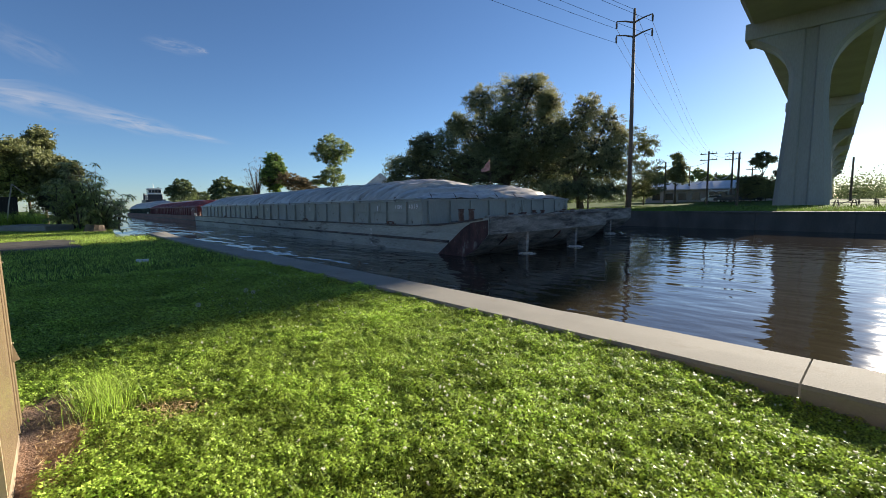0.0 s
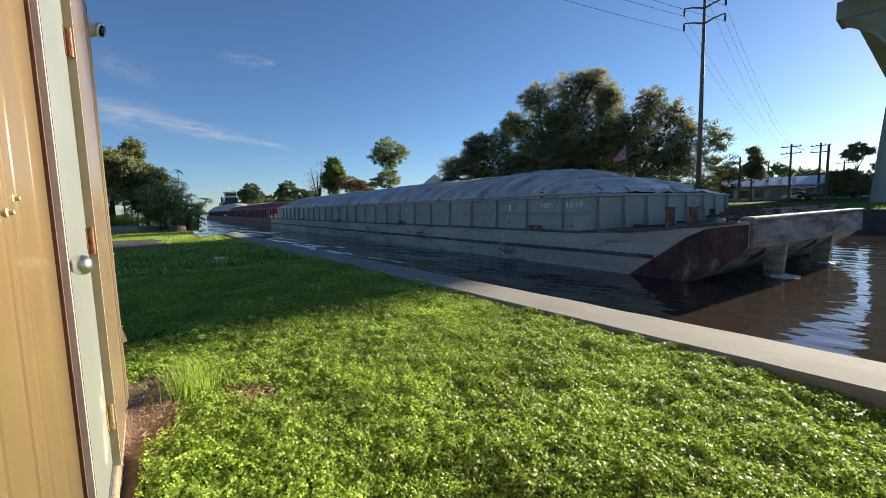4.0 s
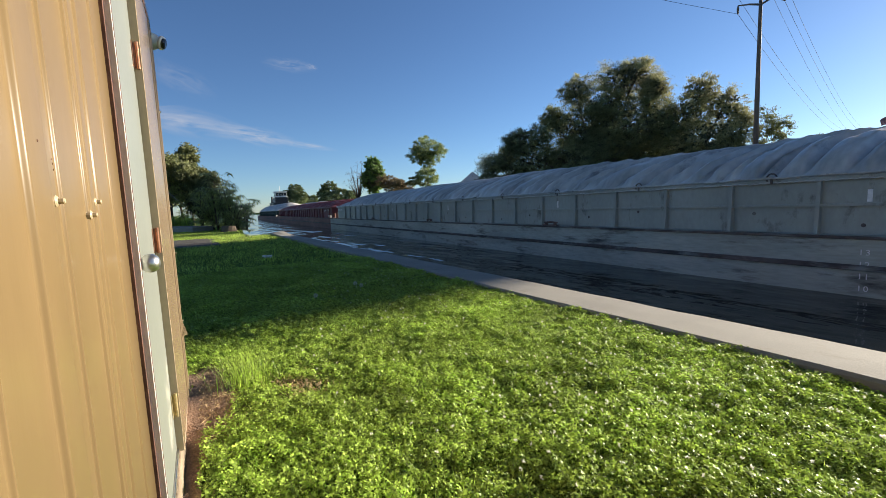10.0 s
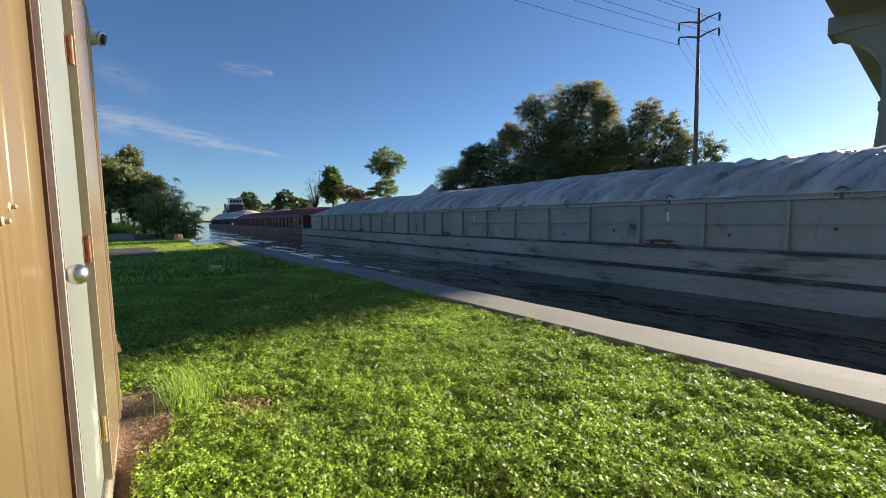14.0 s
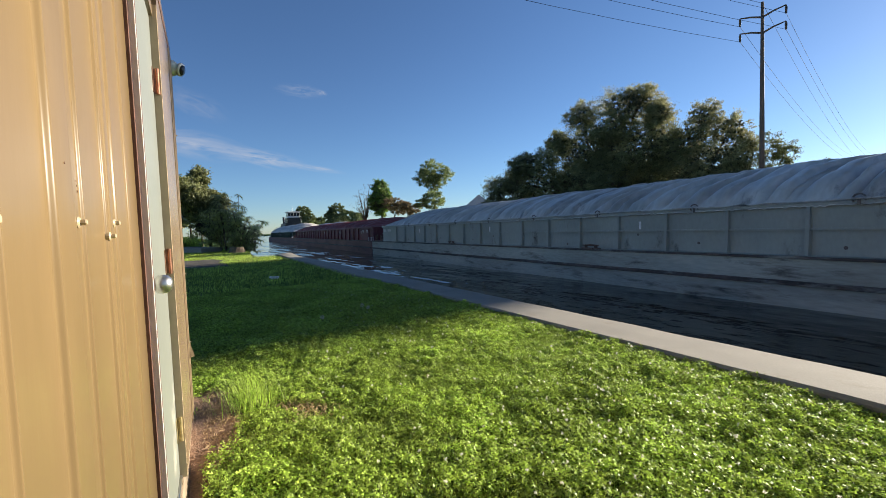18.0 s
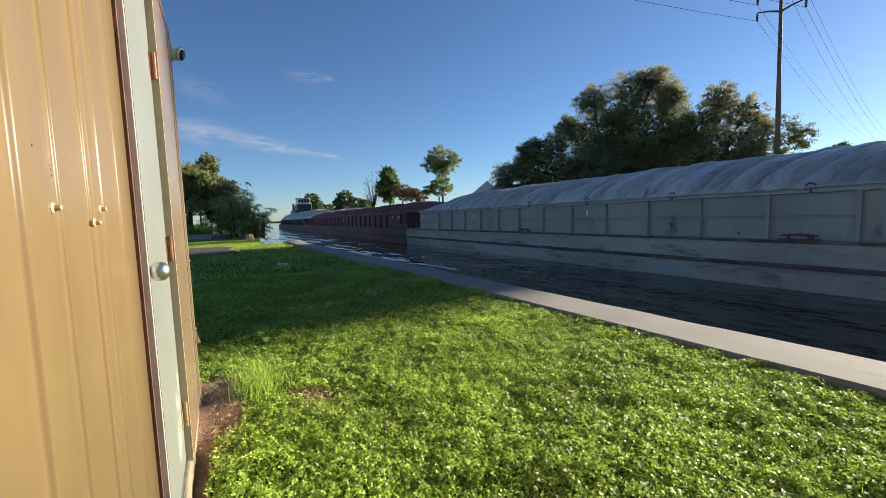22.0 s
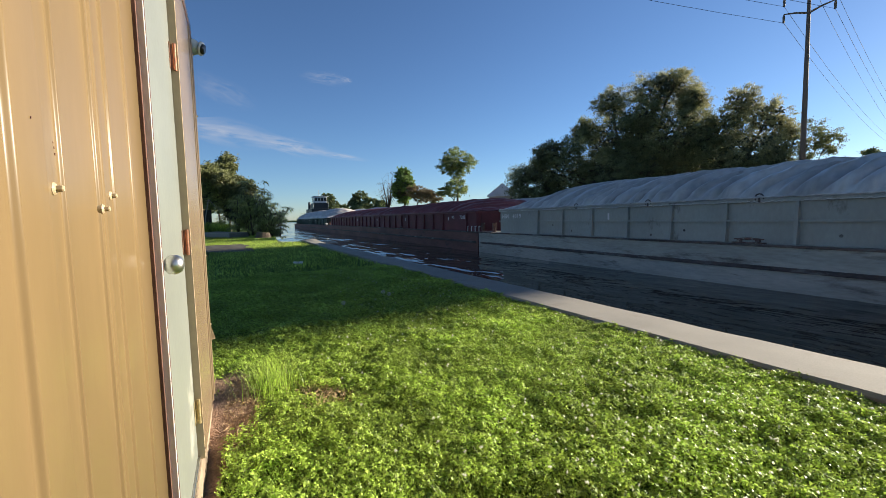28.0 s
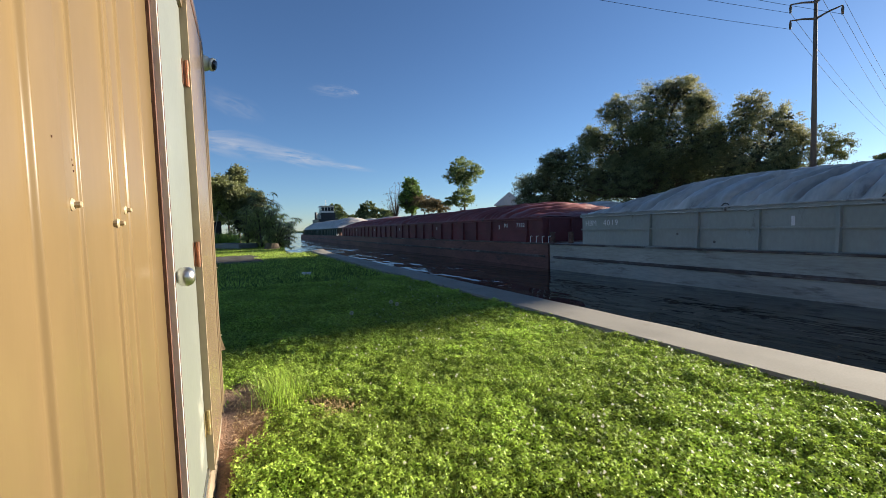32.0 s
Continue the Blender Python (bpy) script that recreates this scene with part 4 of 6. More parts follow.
    # screws with washers along the sheet
    def screw(x, z, y=0.0, k=1.0):
        bm = tube([(x, y - 0.01, z), (x, y + 0.0015 * k, z), (x, y + 0.0035 * k, z), (x, y + 0.004 * k, z)], [0.0085 * k, 0.0085 * k, 0.0065 * k, 0.005 * k], 16)
        tube([(x, y + 0.004 * k, z), (x, y + 0.010 * k, z), (x, y + 0.0115 * k, z)], [0.0046 * k, 0.0046 * k, 0.0036 * k], 6, bm)
        part("sheet_screw", bm, M_TANLIFT, root, "tan hex-headed sheet screw", smooth=False)
    for x, z, y in ((-0.486, 1.269, -0.003), (-0.686, 1.250, -0.002), (-0.749, 1.275, -0.004), (-0.211, 1.264, -0.005)):
        screw(x, z, y, 0.95)
    for x, z in ((-0.510, 1.328), (-0.513, 1.322), (-0.514, 1.314), (-0.431, 1.342)):
        part("rust_speck", tube([(x, -0.008, z), (x, -0.0055 if x < -0.5 else 0.0008, z)], 0.0016, 6), M_DARKBROWN, root, "tiny brown rust speck")
    for z in (0.6, 1.02, 1.3, 1.85, 2.2):
        screw(X0 + 0.028, z, 0.0205)
    # torn flap of trim low on the corner
    bm = bmesh.new()
    v = [bm.verts.new(p) for p in ((X0 + 0.03, 0.0205, 0.62), (X0 + 0.06, 0.0205, 0.51), (X0 - 0.005, 0.046, 0.50))]
    bm.faces.new(v)
    bmesh.ops.solidify(bm, geom=bm.faces[:], thickness=0.002)
    part("bent_flap", bm, M_TANTRIM, root, "bent corner of steel trim")


build_shed()


def build_security_camera():
    root = thing("security_camera", "white turret security camera under the shed eave", "security camera", m=pose(-2.74, -0.205, 2.26, 0, 0, 12))
    bm = tube([(0, 0, 0.0), (0, 0.02, 0.0), (0, 0.03, 0.0)], [0.055, 0.055, 0.045], 20)
    part("mount", bm, M_WHITE, root, smooth=True)
    bm = bmesh.new()
    bmesh.ops.create_uvsphere(bm, u_segments=20, v_segments=14, radius=0.045)
    for v in bm.verts:
        v.co += Vector((0.0, 0.055, 0))
    part("ball", bm, M_WHITE, root, smooth=True)
    part("lens", tube([(0.022, 0.098, -0.008), (0.03, 0.112, -0.012)], [0.031, 0.027], 18), M_BLACK, root, smooth=True)
    part("lens_ring", tube([(0.018, 0.094, -0.006), (0.0245, 0.104, -0.0095)], [0.040, 0.037], 18), M_WHITE, root, smooth=True)


build_security_camera()

# ---------------------------------------------------------------- trees
def tree(name, label, x, y, z, height, spread, seed, leaves, leafmat, trunk_r=0.35, crown_base=0.3, leaf=0.32, clumps=70, lean=(0, 0), limbs=9, category="tree", fork=0.22, flat=1.0, clump_r=0.16, droop=0.2, narrow=0.55):
    """Tapered trunk and limbs under a crown of many leaf clumps, with gaps."""
    rng = np.random.default_rng(seed)
    root = thing(name, label, category, m=pose(x, y, z, 0, 0, float(rng.uniform(0, 360))))
    h0 = height * fork
    bm = tube([(0, 0, -0.3), (0.03 * height * lean[0], 0, h0 * 0.5), (lean[0] * h0, lean[1] * h0, h0), (lean[0] * height * 0.6, lean[1] * height * 0.6, height * 0.62)],
              [trunk_r * 1.35, trunk_r, trunk_r * 0.8, trunk_r * 0.3], 10)
    part("trunk", bm, M_BARK, root, smooth=True)
    centres, radii = [], []
    for i in range(limbs):
        a = 2 * math.pi * (i + rng.uniform(-0.3, 0.3)) / limbs
        r = spread * rng.uniform(0.55, 0.95)
        top = height * rng.uniform(crown_base + 0.15, 0.95)
        r *= math.sqrt(max(0.15, 1 - ((top / height - 0.55) / 0.55) ** 2))
        p0 = Vector((lean[0] * h0, lean[1] * h0, h0 * rng.uniform(0.75, 1.25)))
        p2 = Vector((r * math.cos(a), r * math.sin(a), top))
        p1 = p0.lerp(p2, 0.5) + Vector((0, 0, height * 0.05 * rng.uniform(-1, 1)))
        bl = tube([p0, p0.lerp(p1, 0.5), p1, p2], [trunk_r * 0.5, trunk_r * 0.36, trunk_r * 0.22, trunk_r * 0.06], 6)
        for k in range(3):
            q = p1.lerp(p2, 0.2 + 0.35 * k)
            e = q + Vector(rng.normal(size=3).tolist()) * spread * 0.22
            tube([q, q.lerp(e, 0.5) + Vector((0, 0, 0.1)), e], [trunk_r * 0.14, trunk_r * 0.09, trunk_r * 0.03], 5, bl)
            centres.append(e)
        part("limb", bl, M_BARK, root, smooth=True)
    n = clumps - len(centres)
    while n > 0:
        u = rng.normal(size=3)
        u /= np.linalg.norm(u)
        rr = rng.uniform(0.45, 1.0) ** 0.5
        zc = crown_base + (1 - crown_base) * 0.5
        c = Vector((u[0] * spread * rr, u[1] * spread * rr, height * (zc + u[2] * (1 - crown_base) * 0.5 * rr * flat)))
        if noise.noise(c * (1.6 / spread) + Vector((seed, 0, 0))) > -0.26:
            centres.append(c)
            n -= 1
    per = max(8, leaves // len(centres))
    qs = []
    for c in centres:
        r = spread * clump_r * rng.uniform(0.6, 1.5)
        d = rng.normal(size=(per, 3))
        d = d / np.linalg.norm(d, axis=1)[:, None] * rng.uniform(0.2, 1.0, (per, 1)) ** 0.45 * r
        d[:, 2] *= 0.78
        qs.append(leaf_tris(rng, np.array(c) + d, leaf, droop, narrow))
    part("crown", quads_mesh("crown", np.concatenate(qs), leafmat), None, root)
    return root


def at(yaw, dist):
    """A place on the plan by its bearing from the lawn's corner."""
    return 0.25 - dist * math.sin(radians(yaw)), -0.1 + dist * math.cos(radians(yaw))


def lobed_tree(name, label, yaw, dist, lobes, seed, leafmat, leaf=0.17, density=1.0, trunk_r=0.5, lean=0.0, core=True, category="tree", depth=0.8):
    """A tree whose crown is made of lobes of leafy sprays round its limbs. Each lobe: bearing, elevation and half sizes in degrees, seen from the lawn."""
    rng = np.random.default_rng(seed)
    bx, by = at(yaw, dist)
    root = thing(name, label, category, m=pose(bx, by, 0.2))
    centres = []
    # a fifth value marks a lobe painted in the sunlit leaf colour
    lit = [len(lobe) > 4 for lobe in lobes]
    for ya, el, hw, hh in [lobe[:4] for lobe in lobes]:
        d = dist + rng.uniform(-0.35, 0.35) * dist * radians(max(h[2] for h in lobes)) * depth
        x, y = at(ya, d)
        k = d * radians(1)
        centres.append((Vector((x - bx, y - by, 1.04 + d * math.tan(radians(el)))), hw * k, hh * k))
    low = min(c.z for c, a, b in centres)
    fork = Vector((lean, 0, max(1.2, low * 0.75)))
    bm = tube([(0, 0, -0.3), (lean * 0.3, 0, fork.z * 0.5), fork], [trunk_r * 1.4, trunk_r, trunk_r * 0.85], 10)
    part("trunk", bm, M_BARK, root, smooth=True)
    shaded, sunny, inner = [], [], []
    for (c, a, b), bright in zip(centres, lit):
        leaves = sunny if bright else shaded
        mid = fork.lerp(c, 0.5) + Vector((rng.uniform(-0.6, 0.6), rng.uniform(-0.6, 0.6), -0.1 * (c - fork).length))
        bl = tube([fork * 0.92, fork.lerp(mid, 0.6), mid, c], [trunk_r * 0.5, trunk_r * 0.36, trunk_r * 0.26, trunk_r * 0.1], 6)
        n = int(34 + 24 * density * a * b)
        u = rng.normal(size=(n, 3))
        u /= np.linalg.norm(u, axis=1)[:, None]
        u *= (rng.uniform(0.3, 1.15, (n, 1)) ** 0.55)
        p = np.array(c) + u * (a, a * depth, b)
        wob = np.array([noise.noise(Vector(q) * 0.45 + Vector((seed, 0, 0))) for q in p.tolist()])
        keep = wob > -0.34
        p, u = p[keep], u[keep]
        for q in p[:: max(1, len(p) // 9)]:
            e = Vector(q.tolist())
            tube([mid.lerp(c, 0.6), c.lerp(e, 0.5) + Vector((0, 0, 0.15)), e], [trunk_r * 0.12, trunk_r * 0.07, 0.02], 5, bl)
        part("limb", bl, M_BARK, root, smooth=True)
        for q, v in zip(p, u):
            # a flat spray of leaves that reaches outwards
            m = int(rng.uniform(46, 100))
            r = rng.uniform(0.45, 1.0) * min(1.0, 0.45 + 0.22 * b)
            t = rng.normal(size=(m, 3)) * (0.37, 0.37, 0.22) * r
            t += np.outer(rng.uniform(-0.2, 0.9, m), v * (1, 1, 0.7)) * r
            leaves.append(q + t)
        # dark leaves fill the lobe and paint its inner shade
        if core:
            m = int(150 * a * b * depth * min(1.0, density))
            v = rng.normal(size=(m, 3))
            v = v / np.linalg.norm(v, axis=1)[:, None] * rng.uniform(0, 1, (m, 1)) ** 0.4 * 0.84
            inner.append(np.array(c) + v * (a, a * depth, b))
    part("crown", quads_mesh("crown", leaf_tris(rng, np.concatenate(shaded), leaf, 0.1, 0.6), leafmat), None, root)
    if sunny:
        part("sunlit_foliage", quads_mesh("sunlit_foliage", leaf_tris(rng, np.concatenate(sunny), leaf, 0.1, 0.6), M_SUNOAK), None, root, "leaves coloured paler olive for sunlight")
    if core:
        part("inner_foliage", quads_mesh("inner_foliage", leaf_quads(rng, np.concatenate(inner), leaf * 1.9, 0.1, 0.75), M_CORE), None, root, "inner leaves coloured dark for the shade in the crown")
    return root


OAK = "broad live oak with dark dense foliage on the far bank"
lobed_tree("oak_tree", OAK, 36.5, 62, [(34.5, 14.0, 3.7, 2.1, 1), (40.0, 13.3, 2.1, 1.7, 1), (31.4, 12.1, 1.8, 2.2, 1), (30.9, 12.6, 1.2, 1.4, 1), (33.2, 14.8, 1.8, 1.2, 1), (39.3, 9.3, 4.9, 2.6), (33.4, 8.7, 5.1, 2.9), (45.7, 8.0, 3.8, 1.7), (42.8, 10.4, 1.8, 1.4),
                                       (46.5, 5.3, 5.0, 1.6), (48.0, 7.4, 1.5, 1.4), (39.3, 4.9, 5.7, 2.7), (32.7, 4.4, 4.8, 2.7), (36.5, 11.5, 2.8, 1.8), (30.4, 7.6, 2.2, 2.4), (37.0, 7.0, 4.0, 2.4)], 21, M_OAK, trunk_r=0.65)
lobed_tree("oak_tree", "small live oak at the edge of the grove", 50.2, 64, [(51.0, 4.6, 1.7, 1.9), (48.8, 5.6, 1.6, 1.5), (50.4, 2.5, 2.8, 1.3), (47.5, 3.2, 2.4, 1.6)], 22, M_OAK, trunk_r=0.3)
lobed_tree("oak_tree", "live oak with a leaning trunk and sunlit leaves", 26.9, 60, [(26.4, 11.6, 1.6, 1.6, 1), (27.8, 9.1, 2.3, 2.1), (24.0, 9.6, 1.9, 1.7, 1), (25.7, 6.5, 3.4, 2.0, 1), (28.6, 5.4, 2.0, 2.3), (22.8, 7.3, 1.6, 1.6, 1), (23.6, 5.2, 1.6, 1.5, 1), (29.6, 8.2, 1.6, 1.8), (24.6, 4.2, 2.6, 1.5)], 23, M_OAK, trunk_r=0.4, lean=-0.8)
lobed_tree("oak_tree", "open sunlit oak round the foot of the tall pole", 21.4, 66, [(20.7, 7.4, 1.3, 1.4), (19.2, 6.7, 1.1, 1.2), (21.5, 4.6, 1.6, 1.6), (19.0, 3.9, 1.3, 1.1), (23.4, 3.4, 1.7, 1.5), (20.3, 2.3, 1.8, 1.1), (18.6, 2.0, 1.4, 1.0)], 24, M_OAK, density=0.6, trunk_r=0.18, core=False)
lobed_tree("shrub", "dark evergreen undergrowth below the oaks", 26.0, 57, [(29.6, 1.7, 2.4, 1.3), (26.4, 1.5, 2.2, 1.2), (23.6, 1.3, 1.5, 1.0)], 26, M_OAK, trunk_r=0.1, category="shrub", density=1.3)
lobed_tree("oak_tree", "dark oak deep in the grove on the far bank", 37.0, 76, [(40.5, 5.0, 4.5, 2.6), (35.0, 5.2, 4.5, 3.0), (30.5, 4.8, 3.0, 2.6), (28.5, 2.6, 5.0, 2.0), (45.0, 3.0, 4.0, 1.6)], 25, M_OAK, trunk_r=0.45, density=0.8)

# ---------------------------------------------------------------- other trees and shrubs
def put(name, label, yaw, dist, h, sp, seed, leaves, m, **k):
    x, y = at(yaw, dist)
    return tree(name, label, x, y, k.pop("z", 0.3), h, sp, seed, leaves, m, **k)


lobed_tree("tree", "slender round-crowned tree in fresh spring leaf", 59.5, 118, [(59.8, 7.8, 1.95, 1.25), (58.4, 7.1, 1.5, 1.1), (60.9, 6.9, 1.35, 1.0), (59.5, 5.9, 1.2, 0.85)], 141, M_FRESH, leaf=0.26, density=0.5, trunk_r=0.3, core=False)
lobed_tree("tree", "low leafy tree in fresh spring leaf", 60.0, 112, [(59.6, 3.9, 1.6, 1.1), (61.0, 3.4, 1.3, 0.7)], 42, M_FRESH, leaf=0.3, density=0.5, trunk_r=0.2, core=False)
lobed_tree("tree", "dense green tree on the far bank", 66.7, 158, [(66.8, 5.4, 1.15, 1.25), (66.5, 4.2, 1.45, 1.3), (67.6, 3.9, 1.0, 1.0), (66.8, 2.8, 1.2, 0.9)], 43, M_CONE, leaf=0.42, density=0.5, trunk_r=0.35)
put("bare_tree", "thin leafless tree with pale branches", 68.9, 160, 19.0, 4.6, 44, 500, M_DRYLEAF, trunk_r=0.3, crown_base=0.3, leaf=0.3, clumps=84, limbs=30)
for k, (yaw, d, lob) in enumerate(((65.0, 150, [(65.1, 3.5, 1.6, 0.75), (64.2, 2.8, 1.5, 0.7)]), (63.2, 142, [(63.5, 3.2, 0.9, 0.5), (62.6, 2.6, 1.2, 0.6)]))):
    lobed_tree("tree", "brownish budding tree on the far bank", yaw, d, lob, 45 + k, M_DRYLEAF, leaf=0.34, density=0.5, trunk_r=0.22, core=False)
for k, (yaw, d, lob) in enumerate(((77.0, 300, [(76.9, 2.5, 1.2, 0.9), (77.8, 1.9, 0.85, 0.8), (76.2, 1.6, 0.9, 0.9), (76.9, 1.0, 1.5, 0.8)]), (72.5, 250, [(72.6, 2.7, 1.2, 0.9), (71.2, 2.0, 0.95, 0.8), (73.5, 2.1, 0.8, 0.8), (72.4, 1.2, 1.8, 0.9)]), (70.2, 235, [(70.0, 1.7, 0.9, 0.7), (69.8, 0.9, 1.2, 0.7)]), (74.8, 310, [(74.8, 1.2, 1.1, 0.7)]))):
    lobed_tree("tree", "dark round tree far along the canal", yaw, d, lob, 50 + k, M_FAR, leaf=0.62, density=0.3, trunk_r=0.4, core=False)
# near-bank thicket
THICKET = "dense green thicket of privet at the end of the lawn"
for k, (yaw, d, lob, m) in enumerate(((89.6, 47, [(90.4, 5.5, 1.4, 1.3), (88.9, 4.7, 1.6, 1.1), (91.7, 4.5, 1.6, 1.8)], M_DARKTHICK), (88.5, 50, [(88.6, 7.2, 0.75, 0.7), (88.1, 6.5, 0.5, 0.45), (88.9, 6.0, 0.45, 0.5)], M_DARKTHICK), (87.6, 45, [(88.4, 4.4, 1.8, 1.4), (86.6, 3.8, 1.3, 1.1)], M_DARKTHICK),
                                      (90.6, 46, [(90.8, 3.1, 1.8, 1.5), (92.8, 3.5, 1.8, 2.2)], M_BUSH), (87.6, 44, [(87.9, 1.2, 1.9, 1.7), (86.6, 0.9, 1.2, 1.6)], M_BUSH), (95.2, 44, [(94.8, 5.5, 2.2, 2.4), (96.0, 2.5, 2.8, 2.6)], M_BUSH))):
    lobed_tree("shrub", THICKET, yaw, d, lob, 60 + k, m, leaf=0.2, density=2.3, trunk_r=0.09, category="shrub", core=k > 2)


def feather_shrub(x, y, h, sp, seed):
    """Arching stems that carry whorls of long drooping leaves, with open gaps."""
    rng = np.random.default_rng(seed)
    root = thing("shrub", "open shrub with whorls of long drooping leaves by the water", "shrub", m=pose(x, y, 0))
    whorls = []
    for k in range(7):
        a = rng.uniform(0, 2 * math.pi)
        r, top = sp * rng.uniform(0.3, 1.0), h * rng.uniform(0.45, 1.0)
        pts = [Vector((0, 0, -0.1)), Vector((0.25 * r * math.cos(a), 0.25 * r * math.sin(a), top * 0.5)), Vector((r * math.cos(a), r * math.sin(a), top))]
        part("stem", tube(pts, [0.035, 0.024, 0.012], 5), M_BARK, root, smooth=True)
        whorls.append(pts[2])
        for j in range(4):
            u = 0.35 + 0.16 * j
            p = pts[1].lerp(pts[2], max(0.0, (u - 0.3) / 0.7)) if u > 0.4 else pts[0].lerp(pts[1], u * 2)
            whorls.append(p + Vector(rng.normal(size=3).tolist()) * 0.28)
    qs = []
    for p in whorls:
        n = 11
        a = np.linspace(0, 2 * math.pi, n, endpoint=False) + rng.uniform(0, 6)
        d = np.stack([np.cos(a), np.sin(a), rng.uniform(-0.3, 0.45, n)], 1)
        w = np.stack([-np.sin(a), np.cos(a), 0 * a], 1) * 0.055
        L = rng.uniform(0.3, 0.55, (n, 1))
        c = np.array(p)
        mid = c + d * L * 0.5
        tip = c + d * L - np.array((0, 0, 1.0)) * L * 0.38
        qs.append(np.stack([np.broadcast_to(c, mid.shape), mid + w, tip, mid - w], 1))
    part("foliage", quads_mesh("foliage", np.concatenate(qs), M_BUSH), None, root)


for k, (x, y, h, sp) in enumerate(((-34.8, 2.9, 4.5, 0.8), (-33.8, 3.2, 3.2, 1.0), (-33.1, 3.35, 2.1, 1.0), (-35.8, 3.8, 2.6, 1.2), (-36.0, 2.4, 4.4, 1.2), (-34.6, 3.7, 1.7, 1.2), (-37.2, 2.2, 4.0, 1.4), (-34.9, 4.3, 2.3, 1.0), (-36.6, 3.0, 3.6, 1.5), (-38.0, 3.3, 3.0, 1.4), (-37.5, 1.4, 3.4, 1.3), (-34.6, 3.2, 4.6, 0.4))):
    feather_shrub(x, y, h, sp, 170 + k)
# park and street trees beyond the far bank
lobed_tree("tree", "open pine-like tree behind the park", 8.0, 118, [(8.1, 4.5, 0.62, 0.42), (8.7, 4.1, 0.42, 0.32), (7.4, 4.1, 0.4, 0.36), (8.2, 3.6, 0.4, 0.25)], 80, M_OAK, leaf=0.26, density=0.5, trunk_r=0.2, core=False)
lobed_tree("tree", "bare-looking tree with thin spring leaves beside the bridge", 6.4, 112, [(6.4, 2.6, 0.55, 0.6), (6.0, 1.7, 0.5, 0.6), (6.9, 1.6, 0.5, 0.6)], 83, M_DRYLEAF, leaf=0.22, density=0.3, trunk_r=0.14, core=False)
lobed_tree("tree", "dark evergreen tree beside the street", 16.2, 96, [(16.2, 4.75, 0.62, 0.6), (16.5, 4.0, 0.75, 0.55), (15.7, 3.7, 0.7, 0.6), (16.6, 2.9, 0.8, 0.6), (15.8, 2.6, 0.85, 0.7)], 81, M_OAK, leaf=0.24, density=0.8, trunk_r=0.2, core=False)
for k, (yaw, d, lob) in enumerate(((8.9, 96, [(9.4, 1.7, 0.7, 0.65), (8.5, 1.9, 0.75, 0.6), (8.9, 0.8, 1.2, 0.7)]), (7.6, 104, [(7.7, 1.3, 0.6, 0.7), (7.3, 0.7, 0.7, 0.6)]), (19.6, 92, [(19.4, 1.2, 1.0, 0.7), (20.6, 1.3, 0.9, 0.8)]))):
    lobed_tree("shrub", "dark broad shrub beside the street", yaw, d, lob, 84 + k, M_OAK, leaf=0.24, density=1.4, trunk_r=0.1, category="shrub")
for k, (yaw, d, lob) in enumerate(((13.6, 150, [(13.9, 2.9, 0.6, 0.6), (13.2, 2.5, 0.6, 0.6)]), (11.8, 145, [(11.9, 2.3, 0.8, 0.55), (11.0, 2.0, 0.7, 0.6)]), (15.2, 150, [(15.1, 2.3, 0.8, 0.55)]), (17.8, 150, [(17.9, 2.6, 0.9, 0.8), (18.8, 2.4, 0.9, 0.8)]), (-2.5, 130, [(-2.4, 1.9, 1.0, 0.8)]), (-5.0, 120, [(-5.0, 2.0, 1.2, 1.0)]), (-8.0, 110, [(-8.0, 2.3, 1.3, 1.2)]))):
    lobed_tree("tree", "leafy street tree beyond the park lawn", yaw, d, lob, 90 + k, M_FRESH, leaf=0.36, density=0.5, trunk_r=0.16, core=False)


def build_far_woods():
    rng = np.random.default_rng(7)
    qs = []
    for k in range(520):
        yaw = rng.uniform(-40, 80)
        d = rng.uniform(190, 300) if yaw < 52 else rng.uniform(250, 480)
        x, y = at(yaw, d)
        h = rng.uniform(4, 9.5)
        n = 280
        c = rng.normal(size=(n, 3)) * (3.4, 3.4, h * 0.34) + (x, y, h * 0.4)
        c[:, 2] = np.abs(c[:, 2]) + 0.3
        qs.append(leaf_tris(rng, c, 0.75))
    tagged(part("far_woods", quads_mesh("far_woods", np.concatenate(qs), M_FAR), None), "distant line of dark woods behind both banks", "woods", kind="stuff")


build_far_woods()

# ---------------------------------------------------------------- poles and wires
def wire(a, b, sag, r=0.016):
    n = 14
    pts = []
    for i in range(n + 1):
        u = i / n
        p = Vector(a).lerp(Vector(b), u)
        p.z -= 4 * sag * u * (1 - u)
        pts.append(p)
    return tube(pts, r, 4)


